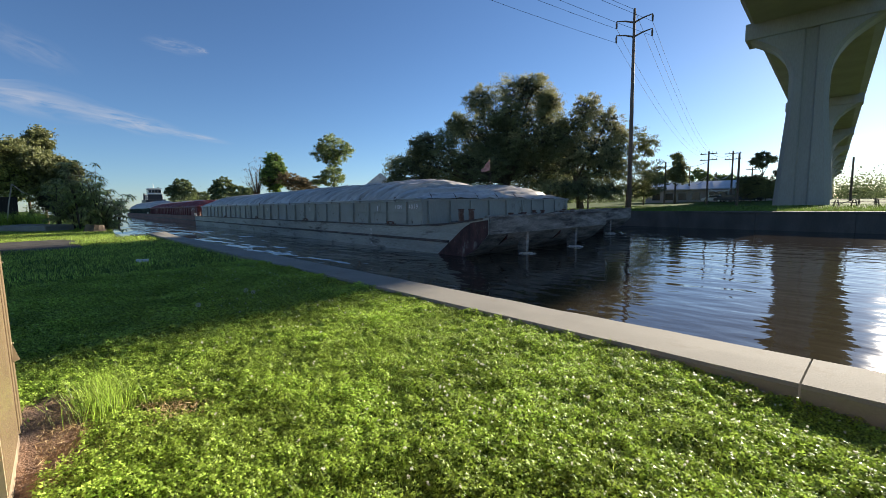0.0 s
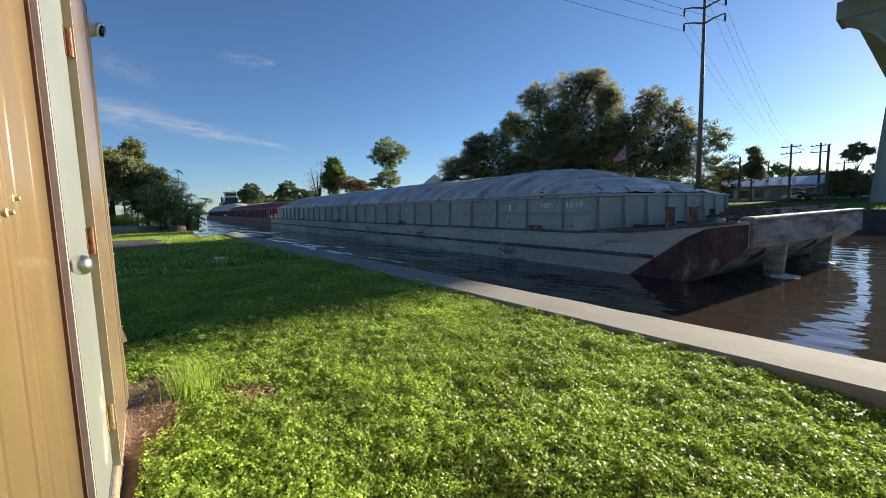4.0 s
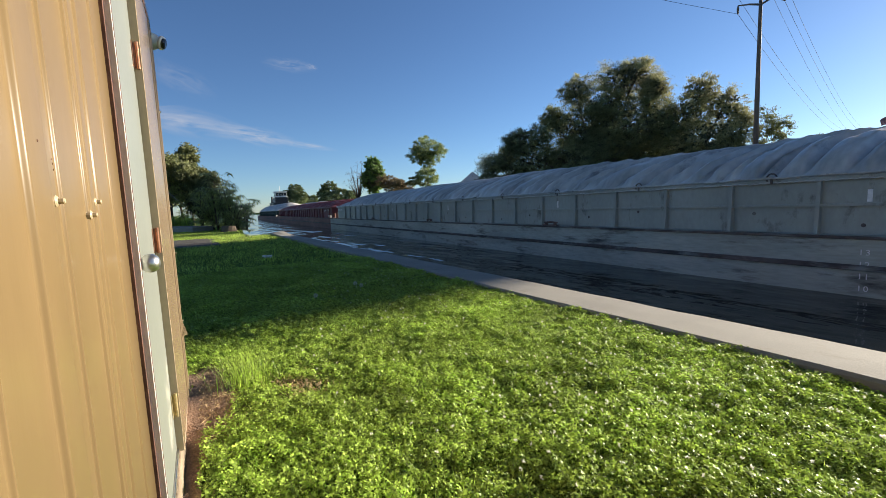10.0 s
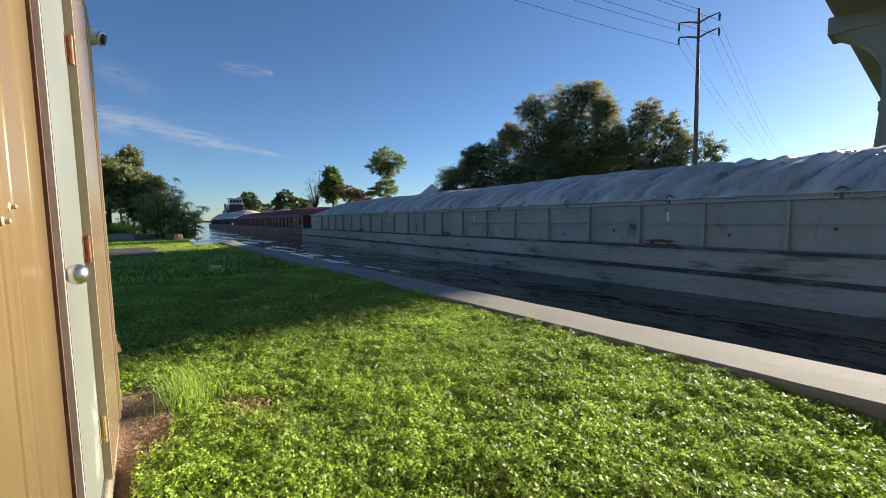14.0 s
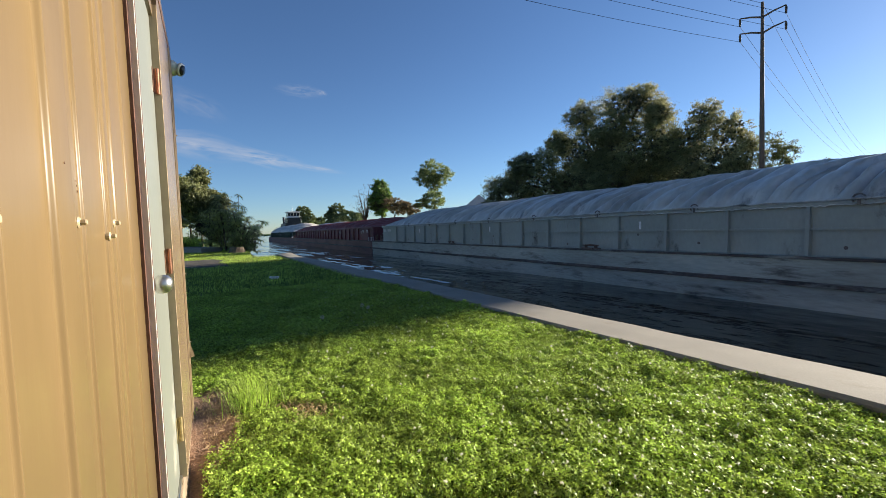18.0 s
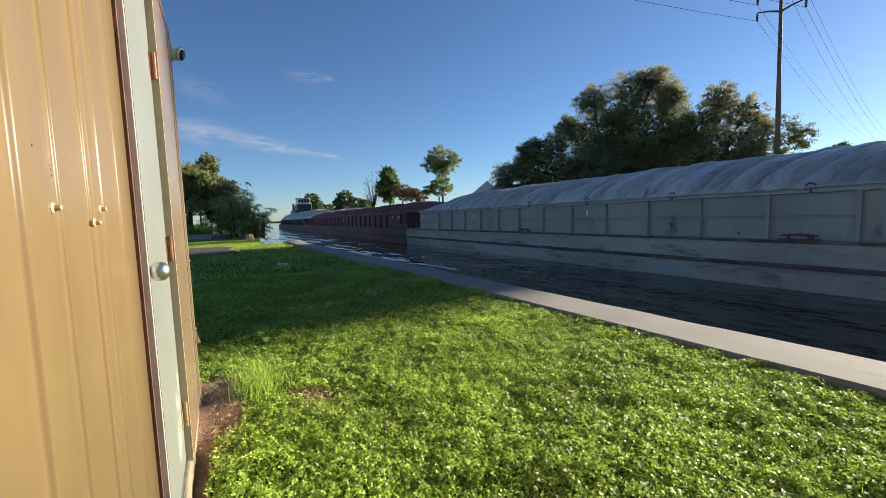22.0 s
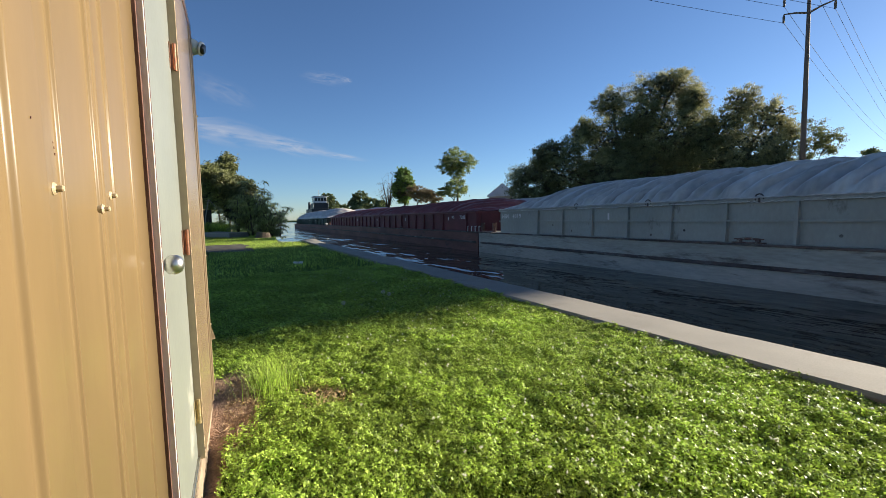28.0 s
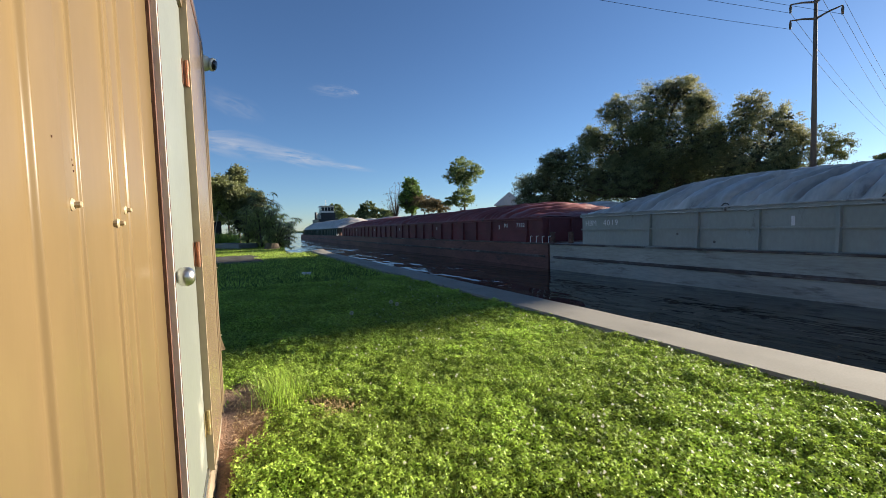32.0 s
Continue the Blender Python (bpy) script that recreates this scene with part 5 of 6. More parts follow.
def build_lines():
    px, py = at(21.15, 51)
    ux, uy = math.cos(radians(14)), math.sin(radians(14))
    root = thing("transmission_pole", "tall slim steel transmission pole with two pairs of arms", "utility pole", m=pose(px, py, 0.3))
    part("shaft", tube([(0, 0, -0.3), (0, 0, 10), (0, 0, 21.2)], [0.26, 0.2, 0.12], 12), M_POLE, root, smooth=True)
    tips = []
    for z in (19.9, 18.45):
        for s in (-1, 1):
            e = Vector((1.75 * s * ux, 1.75 * s * uy, z + 0.38))
            part("arm", tube([(0, 0, z - 0.1), e * 0.5 + Vector((0, 0, z * 0.5 + 0.02)), e], [0.10, 0.08, 0.055], 8), M_POLE, root)
            ins = part("insulator", tube([e, e - Vector((0, 0, 0.25)), e - Vector((0, 0, 0.75))], [0.04, 0.11, 0.09], 8), M_POLE, root)
            tips.append(Vector((px, py, 0.3)) + e - Vector((0, 0, 0.75)))
    tips.append(Vector((px, py, 21.4)))
    fx, fy = at(13.0, 175)
    wires = thing("power_lines", "thin power lines strung from the tall pole", "cable")
    for k, p in enumerate(tips):
        o = (k % 2 * 2 - 1) * 1.7 if k < 4 else 0
        part("wire", wire(p, (fx + o, fy, 17.5 - 1.2 * (k // 2)), 3.0, 0.015), M_WIRE, wires)
        part("wire", wire(p, (px - 19 + o, py - 100, p.z + 7), 2.0, 0.015), M_WIRE, wires)

    def wood_pole(yaw, d, h, arms, label="weathered timber utility pole beyond the park"):
        x, y = at(yaw, d)
        r = thing("utility_pole", label, "utility pole", "street poles", m=pose(x, y, 0.3))
        part("shaft", tube([(0, 0, -0.3), (0, 0, h)], [0.19, 0.13], 10), M_WOOD, r)
        for k in range(arms):
            z = h - 0.5 - 1.1 * k
            part("crossarm", box(-1.35, 1.35, -0.07, 0.07, z - 0.07, z + 0.07, 0.01), M_WOOD, r)
            for s in (-1.2, -0.6, 0.6, 1.2):
                part("insulator", tube([(s, 0, z + 0.07), (s, 0, z + 0.27)], [0.05, 0.035], 8), M_WIRE, r)
        return Vector((x, y, h + 0.2))
    p = [wood_pole(12.98, 92, 9.8, 2), wood_pole(10.7, 100, 10.3, 2), wood_pole(10.1, 78, 7.9, 0), wood_pole(17.3, 96, 8.6, 0), wood_pole(14.8, 110, 8.2, 0), wood_pole(1.0, 95, 7.4, 0), wood_pole(8.9, 128, 8.6, 1), wood_pole(12.2, 120, 7.5, 0)]
    ww = thing("street_wires", "drooping street cables between timber poles", "cable")
    for a, b, dz, sag, r in ((0, 1, 0, 0.8, 0.03), (3, 4, -2.6, 1.3, 0.05), (4, 0, -2.6, 1.4, 0.05), (0, 1, -3.4, 1.5, 0.05), (0, 2, -4.4, 1.2, 0.05), (3, 0, -0.6, 0.7, 0.03), (1, 6, -2.2, 0.9, 0.04), (3, 0, -3.2, 1.2, 0.05)):
        u, v = p[a].copy(), p[b].copy()
        u.z, v.z = min(u.z, v.z) + dz, min(u.z, v.z) + dz
        part("cable", wire(u, v, sag, r), M_WHITE if dz < -1 else M_WIRE, ww)


build_lines()

# ---------------------------------------------------------------- buildings, park furniture
def build_hall():
    x, y = at(14.6, 108)
    r = thing("market_hall", "long low building with a pale blue metal roof", "building", m=pose(x, y, 0.6, 0, 0, 14))
    part("wall", box(-9, 9, 0, 12, 0, 2.9, 0.03), M_WALLP, r)
    part("roof", prism([(-1.0, 2.904), (-1.0, 3.1), (6, 4.9), (13, 3.1), (13, 2.904)], -10, 10, "x"), M_ROOF, r)
    for k in range(9):
        part("roof_seam", prism([(-0.9, 3.13), (6, 4.92), (6, 4.97), (-0.9, 3.18)], -9 + 2.2 * k - 0.04, -9 + 2.2 * k + 0.04, "x"), M_ROOF, r)
    for k in range(6):
        w = part("window", box(-7.6 + 2.6 * k, -6.0 + 2.6 * k, -0.06, -0.004, 0.7, 2.2, 0.01), M_DARKW, r)
    part("canopy", box(3.0, 7.0, -3.0, -0.01, 2.4, 2.62, 0.03), M_BOATW, r, "white entrance canopy")
    for xx in (3.3, 6.7):
        part("post", tube([(xx, -2.7, 0), (xx, -2.7, 2.4)], 0.07, 8), M_BOATW, r)
    x, y = at(53.3, 98)
    r = thing("gabled_shed", "grey metal-roofed building behind the trees", "building", m=pose(x, y, 0.3, 0, 0, 50))
    part("wall", box(-3, 3, -4, 4, 0, 5.2, 0.03), M_WALLP, r)
    part("roof", prism([(-3.4, 5.204), (-3.4, 5.4), (0, 8.1), (3.4, 5.4), (3.4, 5.204)], -4.3, 4.3, "y"), M_ROOF, r)
    x, y = at(7.2, 140)
    r = thing("low_house", "low house with a pale wall behind the bridge", "building", m=pose(x, y, 0.6, 0, 0, 5))
    part("wall", box(-7, 7, 0, 8, 0, 2.8, 0.03), M_WALLP, r)
    part("roof", prism([(-0.6, 2.804), (-0.6, 3.0), (4, 4.8), (8.6, 3.0), (8.6, 2.804)], -7.5, 7.5, "x"), M_WOOD, r)
    for k in range(3):
        part("window", box(-5 + 4 * k, -3.4 + 4 * k, -0.05, -0.004, 0.9, 2.1, 0.01), M_DARKW, r)


build_hall()


def build_picnic_tables():
    first = None
    for yaw, d, rz in ((1.3, 62, 20), (-1.6, 60, -10), (-0.2, 75, 5)):
        x, y = at(yaw, d)
        if first is None:
            first = r = thing("picnic_table", "timber picnic table with two benches on the park lawn", "picnic table", "park tables", m=pose(x, y, 0.30, 0, 0, rz))
            for k in range(4):
                part("top_board", box(-0.95, 0.95, -0.38 + 0.195 * k, -0.2 + 0.195 * k, 0.70, 0.74, 0.006), M_WOOD, r)
            for s in (-0.72, 0.72):
                part("bench", box(-0.95, 0.95, s - 0.13, s + 0.13, 0.41, 0.45, 0.006), M_WOOD, r)
                part("frame", prism([(-0.78, 0.0), (-0.70, 0.0), (-0.25, 0.69), (-0.33, 0.69)], s - 0.04, s + 0.04, "x"), M_WOOD, r)
                part("frame", prism([(0.78, 0.0), (0.70, 0.0), (0.25, 0.69), (0.33, 0.69)], s - 0.04, s + 0.04, "x"), M_WOOD, r)
                part("cross_bar", box(s - 0.08, s - 0.041, -0.8, 0.8, 0.34, 0.40), M_WOOD, r)
        else:
            copy_thing(first, pose(x, y, 0.30, 0, 0, rz))


build_picnic_tables()


def build_car(yaw, d, rz, paint, label):
    x, y = at(yaw, d)
    r = thing("car", label, "car", "parked cars", m=pose(x, y, 0.72, 0, 0, rz))
    prof = [(-2.2, 0.35), (-2.2, 0.8), (-1.5, 0.92), (-0.85, 1.42), (0.75, 1.45), (1.55, 0.98), (2.2, 0.9), (2.2, 0.35)]
    bm = prism(prof, -0.86, 0.86, "y")
    bmesh.ops.bevel(bm, geom=bm.edges[:], offset=0.06, segments=2, affect="EDGES")
    b = part("body", bm, paint, r)
    for s in (-0.875, 0.862):
        part("side_window", prism([(-0.95, 0.95), (-0.72, 1.35), (0.65, 1.37), (1.25, 0.97)], s, s + 0.013, "y"), M_DARKW, b)
    for xx in (-1.35, 1.35):
        for s in (-0.8, 0.8):
            w = part("wheel", tube([(xx, s - 0.1, 0.32), (xx, s + 0.1, 0.32)], 0.32, 16), M_TYRE, r)
            part("rim", tube([(xx, s - 0.105, 0.32), (xx, s + 0.105, 0.32)], 0.19, 12), M_STEEL, w)


build_car(11.0, 96, 10, M_BOATB, "dark car parked on the street beyond the park")
build_car(12.2, 98, 4, M_BOATW, "white car parked on the street beyond the park")
build_car(9.0, 104, -5, M_BOATB, "dark car parked near the bridge")

# ---------------------------------------------------------------- end of the lawn
def build_lawn_end():
    bm = tube([(0, 0, -0.1), (0.03, 0, 0.16), (0.02, 0.02, 0.42)], [0.62, 0.46, 0.44], 14)
    for v in bm.verts:
        v.co += Vector((1, 1, 0.6)) * noise.noise(v.co * 3) * 0.07
    s = part("tree_stump", bm, M_BARK, None, m=pose(-31.6, 2.75, 0))
    tagged(s, "weathered cut tree stump at the lawn's end", "stump")
    bm = bmesh.new()
    box(-2.6, 2.6, -0.8, 0.8, -0.1, 0.42, 0.08, bm)
    for v in bm.verts:
        v.co += Vector((0.5, 0.5, 1)) * noise.noise(v.co * 1.3) * 0.1
    s = part("concrete_block", bm, M_CONC, None, m=pose(-37.6, 0.15, 0, 0, 0, 29))
    tagged(s, "rough old concrete block lying in the grass", "block")
    s = part("fallen_branch", tube([(-0.5, -0.5, -3.15), (-0.35, -0.3, -1.5), (0, 0, 0), (0.28, 0.17, -0.2), (0.45, 0.42, -0.53), (0.53, 0.73, -0.7)], [0.03, 0.032, 0.035, 0.03, 0.025, 0.012], 6), M_PALEWOOD, None, m=pose(-39.6, -0.55, 3.1))
    tagged(s, "pale bare branch caught in the thicket", "branch")
    f = thing("fence", "weathered board fence behind the thicket, darkened for shade", "fence", m=pose(-44, -6.5, 0.5, 0, 0, 88))
    me = mesh_of("board", box(-0.0745, 0.0745, -0.008, 0.008, 0.05, 1.85, 0.002), M_FENCE)
    for k in range(41):
        part("board", me, None, f, m=pose(k * 0.15, 0.0, 0.01 * math.sin(k * 2.3)))
    for z in (0.5, 1.5):
        part("rail", box(-0.1, 6.1, 0.014, 0.06, z - 0.04, z + 0.04), M_FENCE, f)


build_lawn_end()


def build_litter():
    for x, y, z, rz in ((-11.7, 1.75, 0.05, 20), (-11.62, 1.86, 0.05, 80)):
        bm = tube([(-0.07, 0, 0), (0.05, 0, 0.0), (0.07, 0, 0.0)], [0.028, 0.04, 0.042], 14)
        tagged(part("paper_cup", bm, M_WHITE, None, m=pose(x, y, z + 0.02, 0, 5, rz), smooth=False), "crumpled white cup lying in the grass", "litter")
    bm = bmesh.new()
    bmesh.ops.create_grid(bm, x_segments=5, y_segments=5, size=0.09)
    for v in bm.verts:
        v.co.z = 0.05 + 0.06 * noise.noise(v.co * 14)
    bmesh.ops.solidify(bm, geom=bm.faces[:], thickness=0.004)
    tagged(part("crumpled_paper", bm, M_WHITE, None, m=pose(-11.05, 4.02, 0.13)), "crumpled white paper on the canal kerb", "litter")


build_litter()


# ---------------------------------------------------------------- lawn: clover, blades, flowers, bare soil
def bare(x, y):
    """How bare the soil is, 0 to 1: by the shed's corner and a thin patch beside it."""
    a = np.clip(1.25 - np.hypot((x + 2.85) / 0.66, (y + 0.06) / 0.17), 0, 1)
    b = 0.8 * np.clip(1.2 - np.hypot((x + 2.62 - 0.9 * (y - 0.48)) / 0.15, (y - 0.48) / 0.28), 0, 1)
    return np.clip(np.maximum(a, b) * 1.8, 0, 1)


def hummock(x, y):
    """Uneven height of the sward."""
    h = 0.5 + 0 * x
    for k in range(9):
        a = 2.4 * k + 0.7
        f = 3.6 * 1.38 ** k
        h = h + 0.16 * 0.94 ** k * np.sin(f * (x * math.cos(a) + y * math.sin(a)) + 3.1 * k + 1.2 * np.sin(0.6 * f * (x * math.sin(a) - y * math.cos(a)) + k))
    return np.clip(h, 0, 1.1)


def dip(x, y):
    """How far the lawn sinks towards the kerb, past the joint."""
    return -0.13 * np.clip((x + 0.7) / 0.9, 0, 1) * np.clip((y - 1.5) / (2.1 - 0.03 * x), 0, 1)


def build_lawn():
    rng = np.random.default_rng(11)

    def scatter(n, x0, x1, y0, ymargin=0.0):
        x = rng.uniform(x0, x1, n)
        yn = np.where(x > -24.3, 3.36 - 0.03 * x, np.minimum(5.3, 2.85 + 0.1 * (-24.5 - x)))
        y = rng.uniform(0, 1, n) * (yn - y0) + y0
        ok = rng.uniform(size=n) > bare(x, y)
        ok &= ~((x < -18.4 + 0.3 * np.sin(3 * y)) & (x > -24.2) & (y < 1.15 + 0.15 * np.sin(1.9 * x)))
        ok &= ~((y < -0.215 - 0.035 * x + 0.07 * rng.uniform(size=n)) & (x > -2.9))
        return x[ok], y[ok]

    def clover(n, x0, x1, y0, size, name):
        x, y = scatter(n, x0, x1, y0)
        z = 0.012 + (0.045 + 0.055 * hummock(x, y) ** 1.2) * rng.uniform(0.35, 1.05, len(x))
        m = len(x)
        tilt = rng.normal(size=(m, 3)) * 0.75
        tilt[:, 2] = 1
        nrm = tilt / np.linalg.norm(tilt, axis=1)[:, None]
        u = np.cross(nrm, rng.normal(size=(m, 3)))
        u /= np.linalg.norm(u, axis=1)[:, None]
        v = np.cross(nrm, u)
        c = np.stack([x, y, z + dip(x, y)], 1)
        s = size * rng.uniform(0.6, 1.4, (m, 1))
        out = []
        for k in range(3):
            a = 2 * math.pi * k / 3
            d = math.cos(a) * u + math.sin(a) * v
            w = -math.sin(a) * u + math.cos(a) * v
            dn = d - 0.22 * nrm
            out.append(np.stack([c - s * 0.05 * dn, c + s * (0.9 * dn + 0.5 * w), c + s * (0.9 * dn - 0.5 * w)], 1))
        q = np.concatenate(out)
        tagged(part(name, quads_mesh(name, q, M_CLOVER), None), "thick bright green white-clover sward", "clover", kind="stuff")

    def blades(n, x0, x1, y0, h, w, name, label, where=None, mat_=M_BLADE):
        x, y = scatter(n, x0, x1, y0) if where is None else where
        m = len(x)
        a = rng.uniform(0, 2 * math.pi, m)
        L = h * rng.uniform(0.5, 1.4, m)
        lean = rng.uniform(0.1, 0.9, m) * L
        d = np.stack([np.cos(a), np.sin(a), 0 * a], 1)
        p = np.stack([-np.sin(a), np.cos(a), 0 * a], 1) * (w * rng.uniform(0.6, 1.3, m))[:, None]
        b = np.stack([x, y, np.where(y > 40, 0.1, dip(x, y))], 1)
        mid = b + d * (lean * 0.3)[:, None] + np.array([0, 0, 1]) * (L * 0.6)[:, None]
        tip = b + d * lean[:, None] + np.array([0, 0, 1]) * L[:, None]
        q = np.concatenate([np.stack([b - p, b + p, mid + p * 0.7, mid - p * 0.7], 1), np.stack([mid - p * 0.7, mid + p * 0.7, tip + p * 0.05, tip - p * 0.05], 1)])
        tagged(part(name, quads_mesh(name, q, mat_), None), label, "grass", kind="stuff")

    clover(225000, -4.2, 1.4, -0.2, 0.0128, "clover_near")
    clover(110000, -9.5, -4.2, -0.3, 0.017, "clover_middle")
    blades(16000, -4.2, 1.4, -0.25, 0.085, 0.0016, "grass_near", "green lawn grass among the clover")
    blades(56000, -9.5, -1.9, -0.6, 0.075, 0.0022, "grass_middle", "green lawn grass in uneven tufts")
    blades(76000, -40, -9.5, -3.5, 0.08, 0.006, "grass_far", "mown green grass towards the thicket")
    clover(90000, 1.4, 5.0, -0.2, 0.0145, "clover_side")
    clover(40000, 5.0, 9.0, -0.2, 0.019, "clover_side")
    x, y = rng.uniform(-4.5, 9.0, 14000), rng.uniform(-6.0, 3.2, 14000)
    ok = (y < -3.75) | (x < -2.95) | (x > 3.3)
    blades(0, 0, 0, 0, 0.08, 0.006, "grass_behind", "green lawn grass round the shed", (x[ok], y[ok]))
    n = 520
    x = rng.normal(-2.92, 0.10, n)
    y = rng.normal(0.20, 0.08, n)
    blades(n, 0, 0, 0, 0.21, 0.0018, "tall_grass", "tall bright grass tuft beside the bare soil", (x, y))
    x, y = rng.uniform(-42.5, -39.5, 3500), rng.uniform(-2.5, 0.9, 3500)
    blades(3500, 0, 0, 0, 0.95, 0.014, "rough_grass", "long rough grass below the thicket", (x, y))
    # park lawn on the far bank
    x = rng.uniform(-30, 14, 26000)
    y = 42.9 - 0.135 * x + 34 * rng.uniform(size=26000) ** 1.5
    blades(0, 0, 0, 0, 0.3, 0.02, "park_grass", "green park lawn on the far bank, darkened for tree shade", (x, y), M_PARK)
    # flower heads
    x, y = scatter(420, -3.8, 1.2, 0.6)
    keep = rng.uniform(size=len(x)) < 0.25 + 0.75 * (np.sin(2.1 * x + 1) * np.sin(1.7 * y + 2) > 0)
    x, y = x[keep], y[keep]
    x2, y2 = scatter(120, -9, -3.8, 1.5)
    x, y = np.concatenate([x, x2]), np.concatenate([y, y2])
    c = np.stack([x, y, 0.068 + 0.055 * hummock(x, y) ** 1.2 + dip(x, y)], 1)
    q = np.concatenate([leaf_quads(rng, c + rng.normal(size=c.shape) * 0.0035, 0.013, -0.6, 0.5) for k in range(9)])
    tagged(part("clover_flowers", quads_mesh("clover_flowers", q, M_FLOWER), None), "small white clover flower heads", "flowers", kind="stuff")
    # bare dark hardstanding at the lawn's end
    bm = bmesh.new()
    bmesh.ops.create_grid(bm, x_segments=30, y_segments=30, size=1)
    for v in bm.verts:
        v.co = Vector((-21.3 + 3.1 * v.co.x + 0.12 * noise.noise(v.co * 4), -2.4 + 3.65 * v.co.y + 0.1 * noise.noise(v.co * 5 + Vector((3, 0, 0))), 0.028 + 0.012 * noise.noise(v.co * 6)))
    bmesh.ops.solidify(bm, geom=bm.faces[:], thickness=0.04)
    tagged(part("hardstanding", bm, M_TAR, None), "bare dark grey hardstanding at the lawn's end", "paving", kind="structure")
    # bare soil and dry thatch
    bm = bmesh.new()
    ring = []
    cx, cy = -2.85, -0.06
    for i in range(40):
        a = 2 * math.pi * i / 40
        r = 1 + 0.16 * noise.noise((math.cos(a) * 2, math.sin(a) * 2, 9))
        ring.append(bm.verts.new((cx + 0.85 * r * math.cos(a), cy + 0.30 * r * math.sin(a), 0.006)))
    inner = [bm.verts.new((cx + (v.co.x - cx) * 0.6, cy + (v.co.y - cy) * 0.6, 0.05 + 0.015 * noise.noise(v.co * 5))) for v in ring]
    for i in range(40):
        j = (i + 1) % 40
        bm.faces.new((ring[i], ring[j], inner[j], inner[i]))
    bm.faces.new(inner)
    tagged(part("bare_soil", bm, M_DIRT, None), "patch of bare reddish soil beside the shed", "soil", kind="structure")
    bm = box(-2.7, 1.2, -0.02, 0.07, -0.05, 0.01)
    bmesh.ops.subdivide_edges(bm, edges=bm.edges[:], cuts=5)
    for v in bm.verts:
        v.co.z += 0.006 * noise.noise(v.co * 9)
    tagged(part("bare_soil", bm, M_DIRT, None, m=pose(0, -0.27, 0, 0, 0, -2)), "strip of bare soil along the shed's base", "soil", kind="structure")
    for x, y, h in ((-5.08, 1.82, 0.24), (-5.0, 1.26, 0.17), (-5.2, 1.95, 0.18)):
        r = thing("seed_head", "pale dandelion seed head on a thin stalk", "wildflower", m=pose(x, y, 0))
        part("stalk", tube([(0, 0, 0), (0.01, 0, h * 0.6), (0.0, 0.01, h)], 0.003, 5), M_BLADE, r)
        c = rng.normal(size=(160, 3))
        c = c / np.linalg.norm(c, axis=1)[:, None] * 0.024 + (0, 0.01, h)
        part("puff", quads_mesh("puff", leaf_quads(rng, c, 0.013, 0, 0.3), M_FLOWER), None, r)
    n = 1500
    x = np.concatenate([rng.normal(-2.70, 0.30, n), rng.normal(-2.55, 0.20, n)])
    y = np.concatenate([rng.normal(-0.03, 0.10, n), rng.normal(0.47, 0.12, n)])
    ok = ~((y < -0.20 - 0.035 * x) & (x > -2.85))
    lift = np.where(y > 0.22, 0.05, 0.045)
    c = np.stack([x, y, lift + rng.uniform(0.0, 0.02, len(x))], 1)[ok]
    q = leaf_quads(rng, c, 0.034, 0, 0.09)
    tagged(part("dry_thatch", quads_mesh("dry_thatch", q, M_MULCH), None), "dry grass stalks and mulch on the bare soil", "thatch", kind="stuff")


build_lawn()

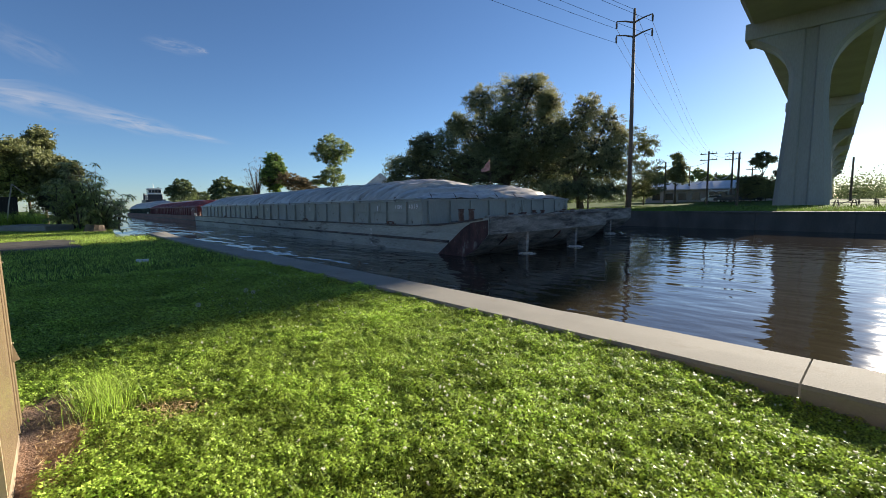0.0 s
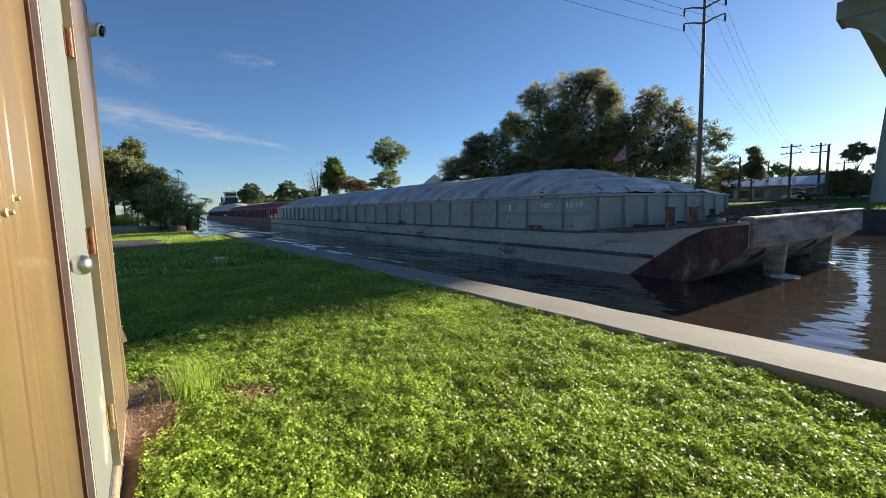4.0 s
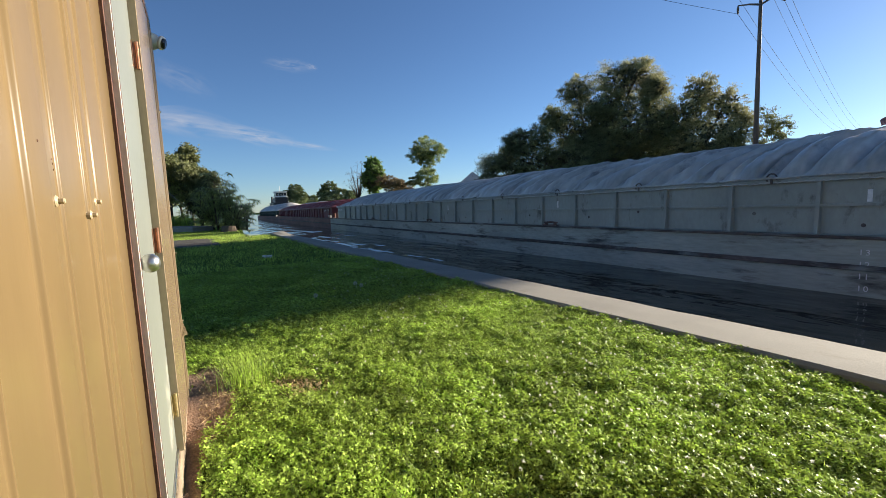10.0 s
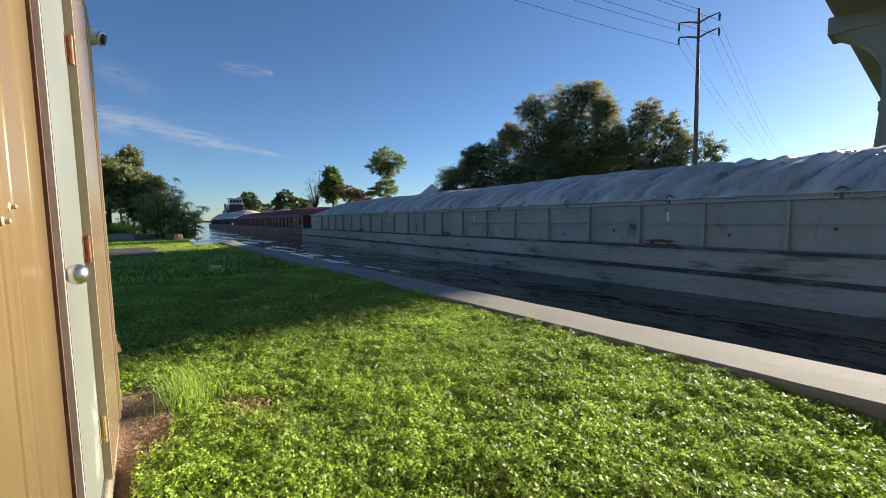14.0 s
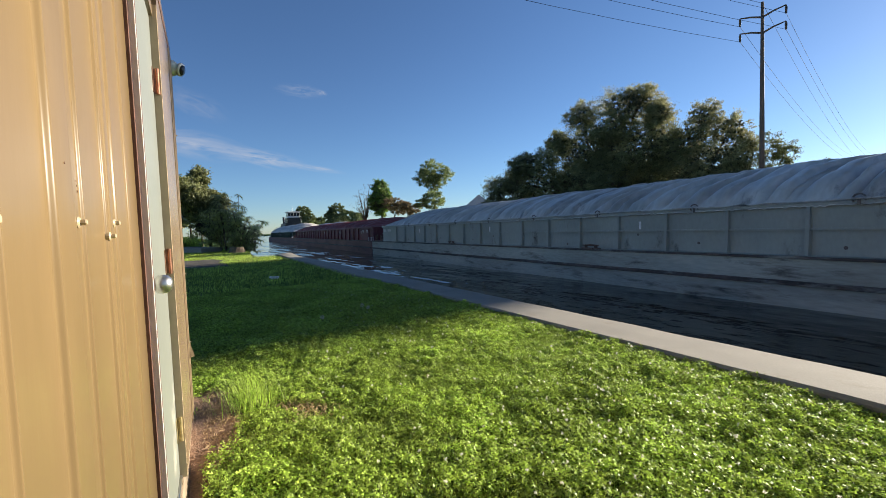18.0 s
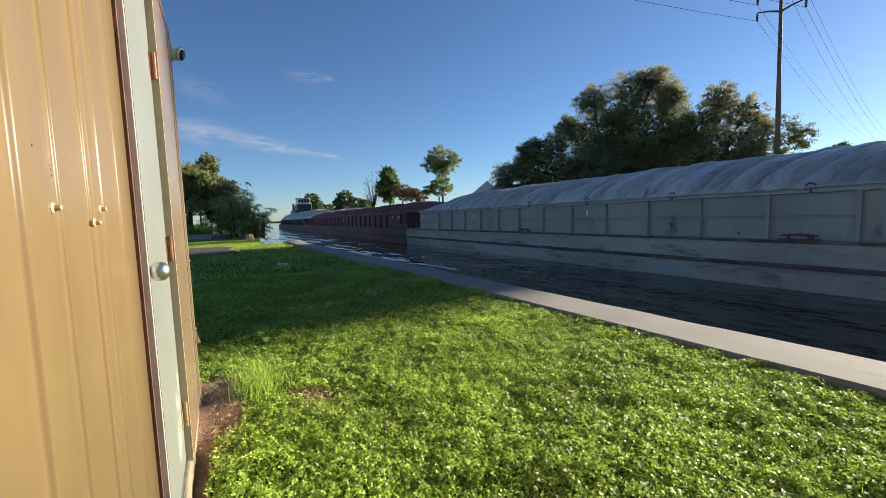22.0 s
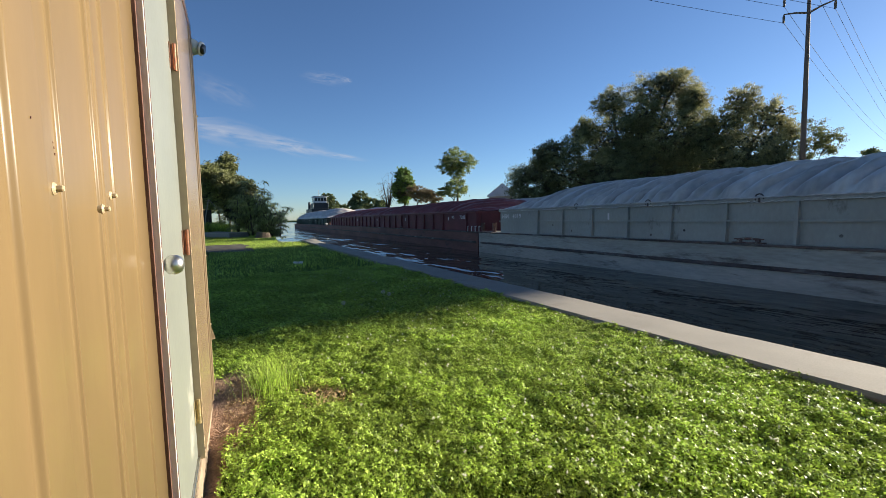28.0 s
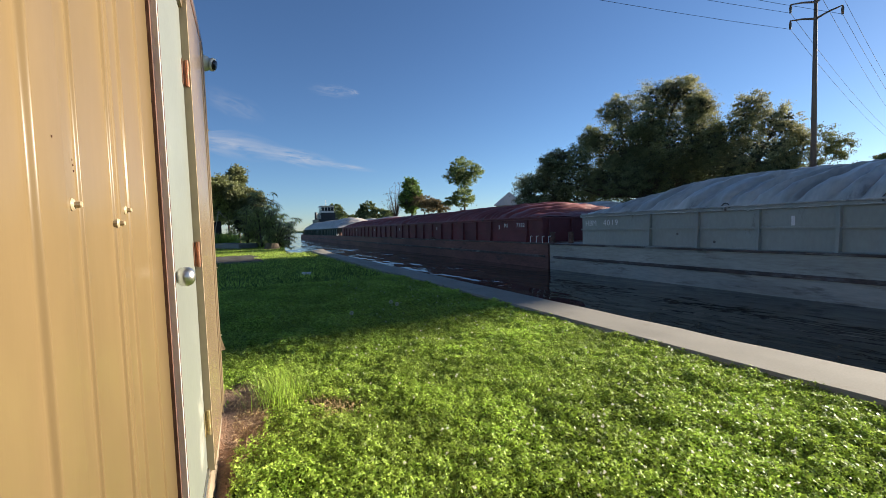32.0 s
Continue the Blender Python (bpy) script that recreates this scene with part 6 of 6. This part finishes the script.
# ---------------------------------------------------------------- thin high clouds
def cloud_material(seed, strength):
    m = bpy.data.materials.new("thin_cloud")
    m.use_nodes = True
    n, l = m.node_tree.nodes, m.node_tree.links
    n.remove(n["Principled BSDF"])
    tc = n.new("ShaderNodeTexCoord")
    mp = n.new("ShaderNodeMapping")
    mp.inputs["Scale"].default_value, mp.inputs["Location"].default_value = (3.0, 4.0, 1.0), (seed, seed, 0)
    t = n.new("ShaderNodeTexNoise")
    t.inputs["Scale"].default_value, t.inputs["Detail"].default_value, t.inputs["Distortion"].default_value = 1.4, 8, 0.8
    l.new(tc.outputs["Generated"], mp.inputs["Vector"])
    l.new(mp.outputs[0], t.inputs["Vector"])
    sub = n.new("ShaderNodeVectorMath")
    sub.operation = "SUBTRACT"
    sub.inputs[1].default_value = (0.5, 0.5, 0.5)
    l.new(tc.outputs["Generated"], sub.inputs[0])
    sc = n.new("ShaderNodeVectorMath")
    sc.operation = "MULTIPLY"
    sc.inputs[1].default_value = (2, 2, 0)
    l.new(sub.outputs[0], sc.inputs[0])
    ln = n.new("ShaderNodeVectorMath")
    ln.operation = "LENGTH"
    l.new(sc.outputs[0], ln.inputs[0])
    fall = n.new("ShaderNodeMapRange")
    fall.interpolation_type = "SMOOTHSTEP"
    fall.inputs["From Min"].default_value, fall.inputs["From Max"].default_value, fall.inputs["To Min"].default_value, fall.inputs["To Max"].default_value = 0.1, 1.0, 1.0, 0.0
    l.new(ln.outputs["Value"], fall.inputs["Value"])
    r = n.new("ShaderNodeMapRange")
    r.inputs["From Min"].default_value, r.inputs["From Max"].default_value = 0.32, 0.75
    l.new(t.outputs[0], r.inputs["Value"])
    mul = n.new("ShaderNodeMath")
    mul.operation = "MULTIPLY"
    l.new(fall.outputs[0], mul.inputs[0])
    l.new(r.outputs[0], mul.inputs[1])
    k = n.new("ShaderNodeMath")
    k.operation = "MULTIPLY"
    k.inputs[1].default_value = strength
    l.new(mul.outputs[0], k.inputs[0])
    tr, em, mx = n.new("ShaderNodeBsdfTransparent"), n.new("ShaderNodeEmission"), n.new("ShaderNodeMixShader")
    em.inputs["Color"].default_value, em.inputs["Strength"].default_value = (0.80, 0.80, 0.86, 1), 0.62
    l.new(k.outputs[0], mx.inputs[0])
    l.new(tr.outputs[0], mx.inputs[1])
    l.new(em.outputs[0], mx.inputs[2])
    l.new(mx.outputs[0], n["Material Output"].inputs["Surface"])
    return m


def build_clouds():
    d = 1800.0
    for k, (yaw, el, half_w, half_h, roll, strength) in enumerate(((89.5, 10.7, 8.2, 1.7, -7, 0.6), (81.5, 9.4, 6.5, 1.1, -10, 0.65), (75.3, 8.3, 4.6, 0.45, -9, 0.55), (88.5, 15.2, 4.6, 1.6, -22, 0.2), (73.8, 17.5, 0.9, 0.45, -8, 0.45), (76.5, 17.6, 3.6, 0.9, -4, 0.25))):
        x, y = at(yaw, d)
        z = 1.24 + d * math.tan(radians(el))
        w, h = d * math.tan(radians(half_w)), d * math.tan(radians(half_h))
        bm = bmesh.new()
        bmesh.ops.create_grid(bm, x_segments=24, y_segments=8, size=1)
        for v in bm.verts:
            bulge = 1 - min(1, v.co.length)
            v.co = Vector((v.co.x * w, v.co.y * h * (1 + 0.5 * noise.noise((v.co.x * 2, k, 0))), bulge * h * 0.3))
        c = part("cloud", bm, cloud_material(3.7 * k, strength), None, m=Matrix.Translation((x, y, z)) @ pose(0, 0, 0, 90, 0, yaw) @ pose(0, 0, 0, 0, 0, roll))
        tagged(c, "thin wispy white cloud low in the blue sky", "cloud", kind="structure")


build_clouds()


def motions():
    """The tow glides past at walking pace; all its vessels move as one."""
    times = [float(k) for k in range(0, 33)]
    for ob, aft, across in BARGES:
        walk(ob, [(t, tow_pose(t, aft, across)) for t in times])
    walk(FLAG, [(t, tow_pose(t, 10.75, 14.5) @ pose(0, 0, 3.82)) for t in times])
    walk(TOWBOAT, [(t, tow_pose(t, 3 * LEN + 3.9, BEAM)) for t in times])


motions()
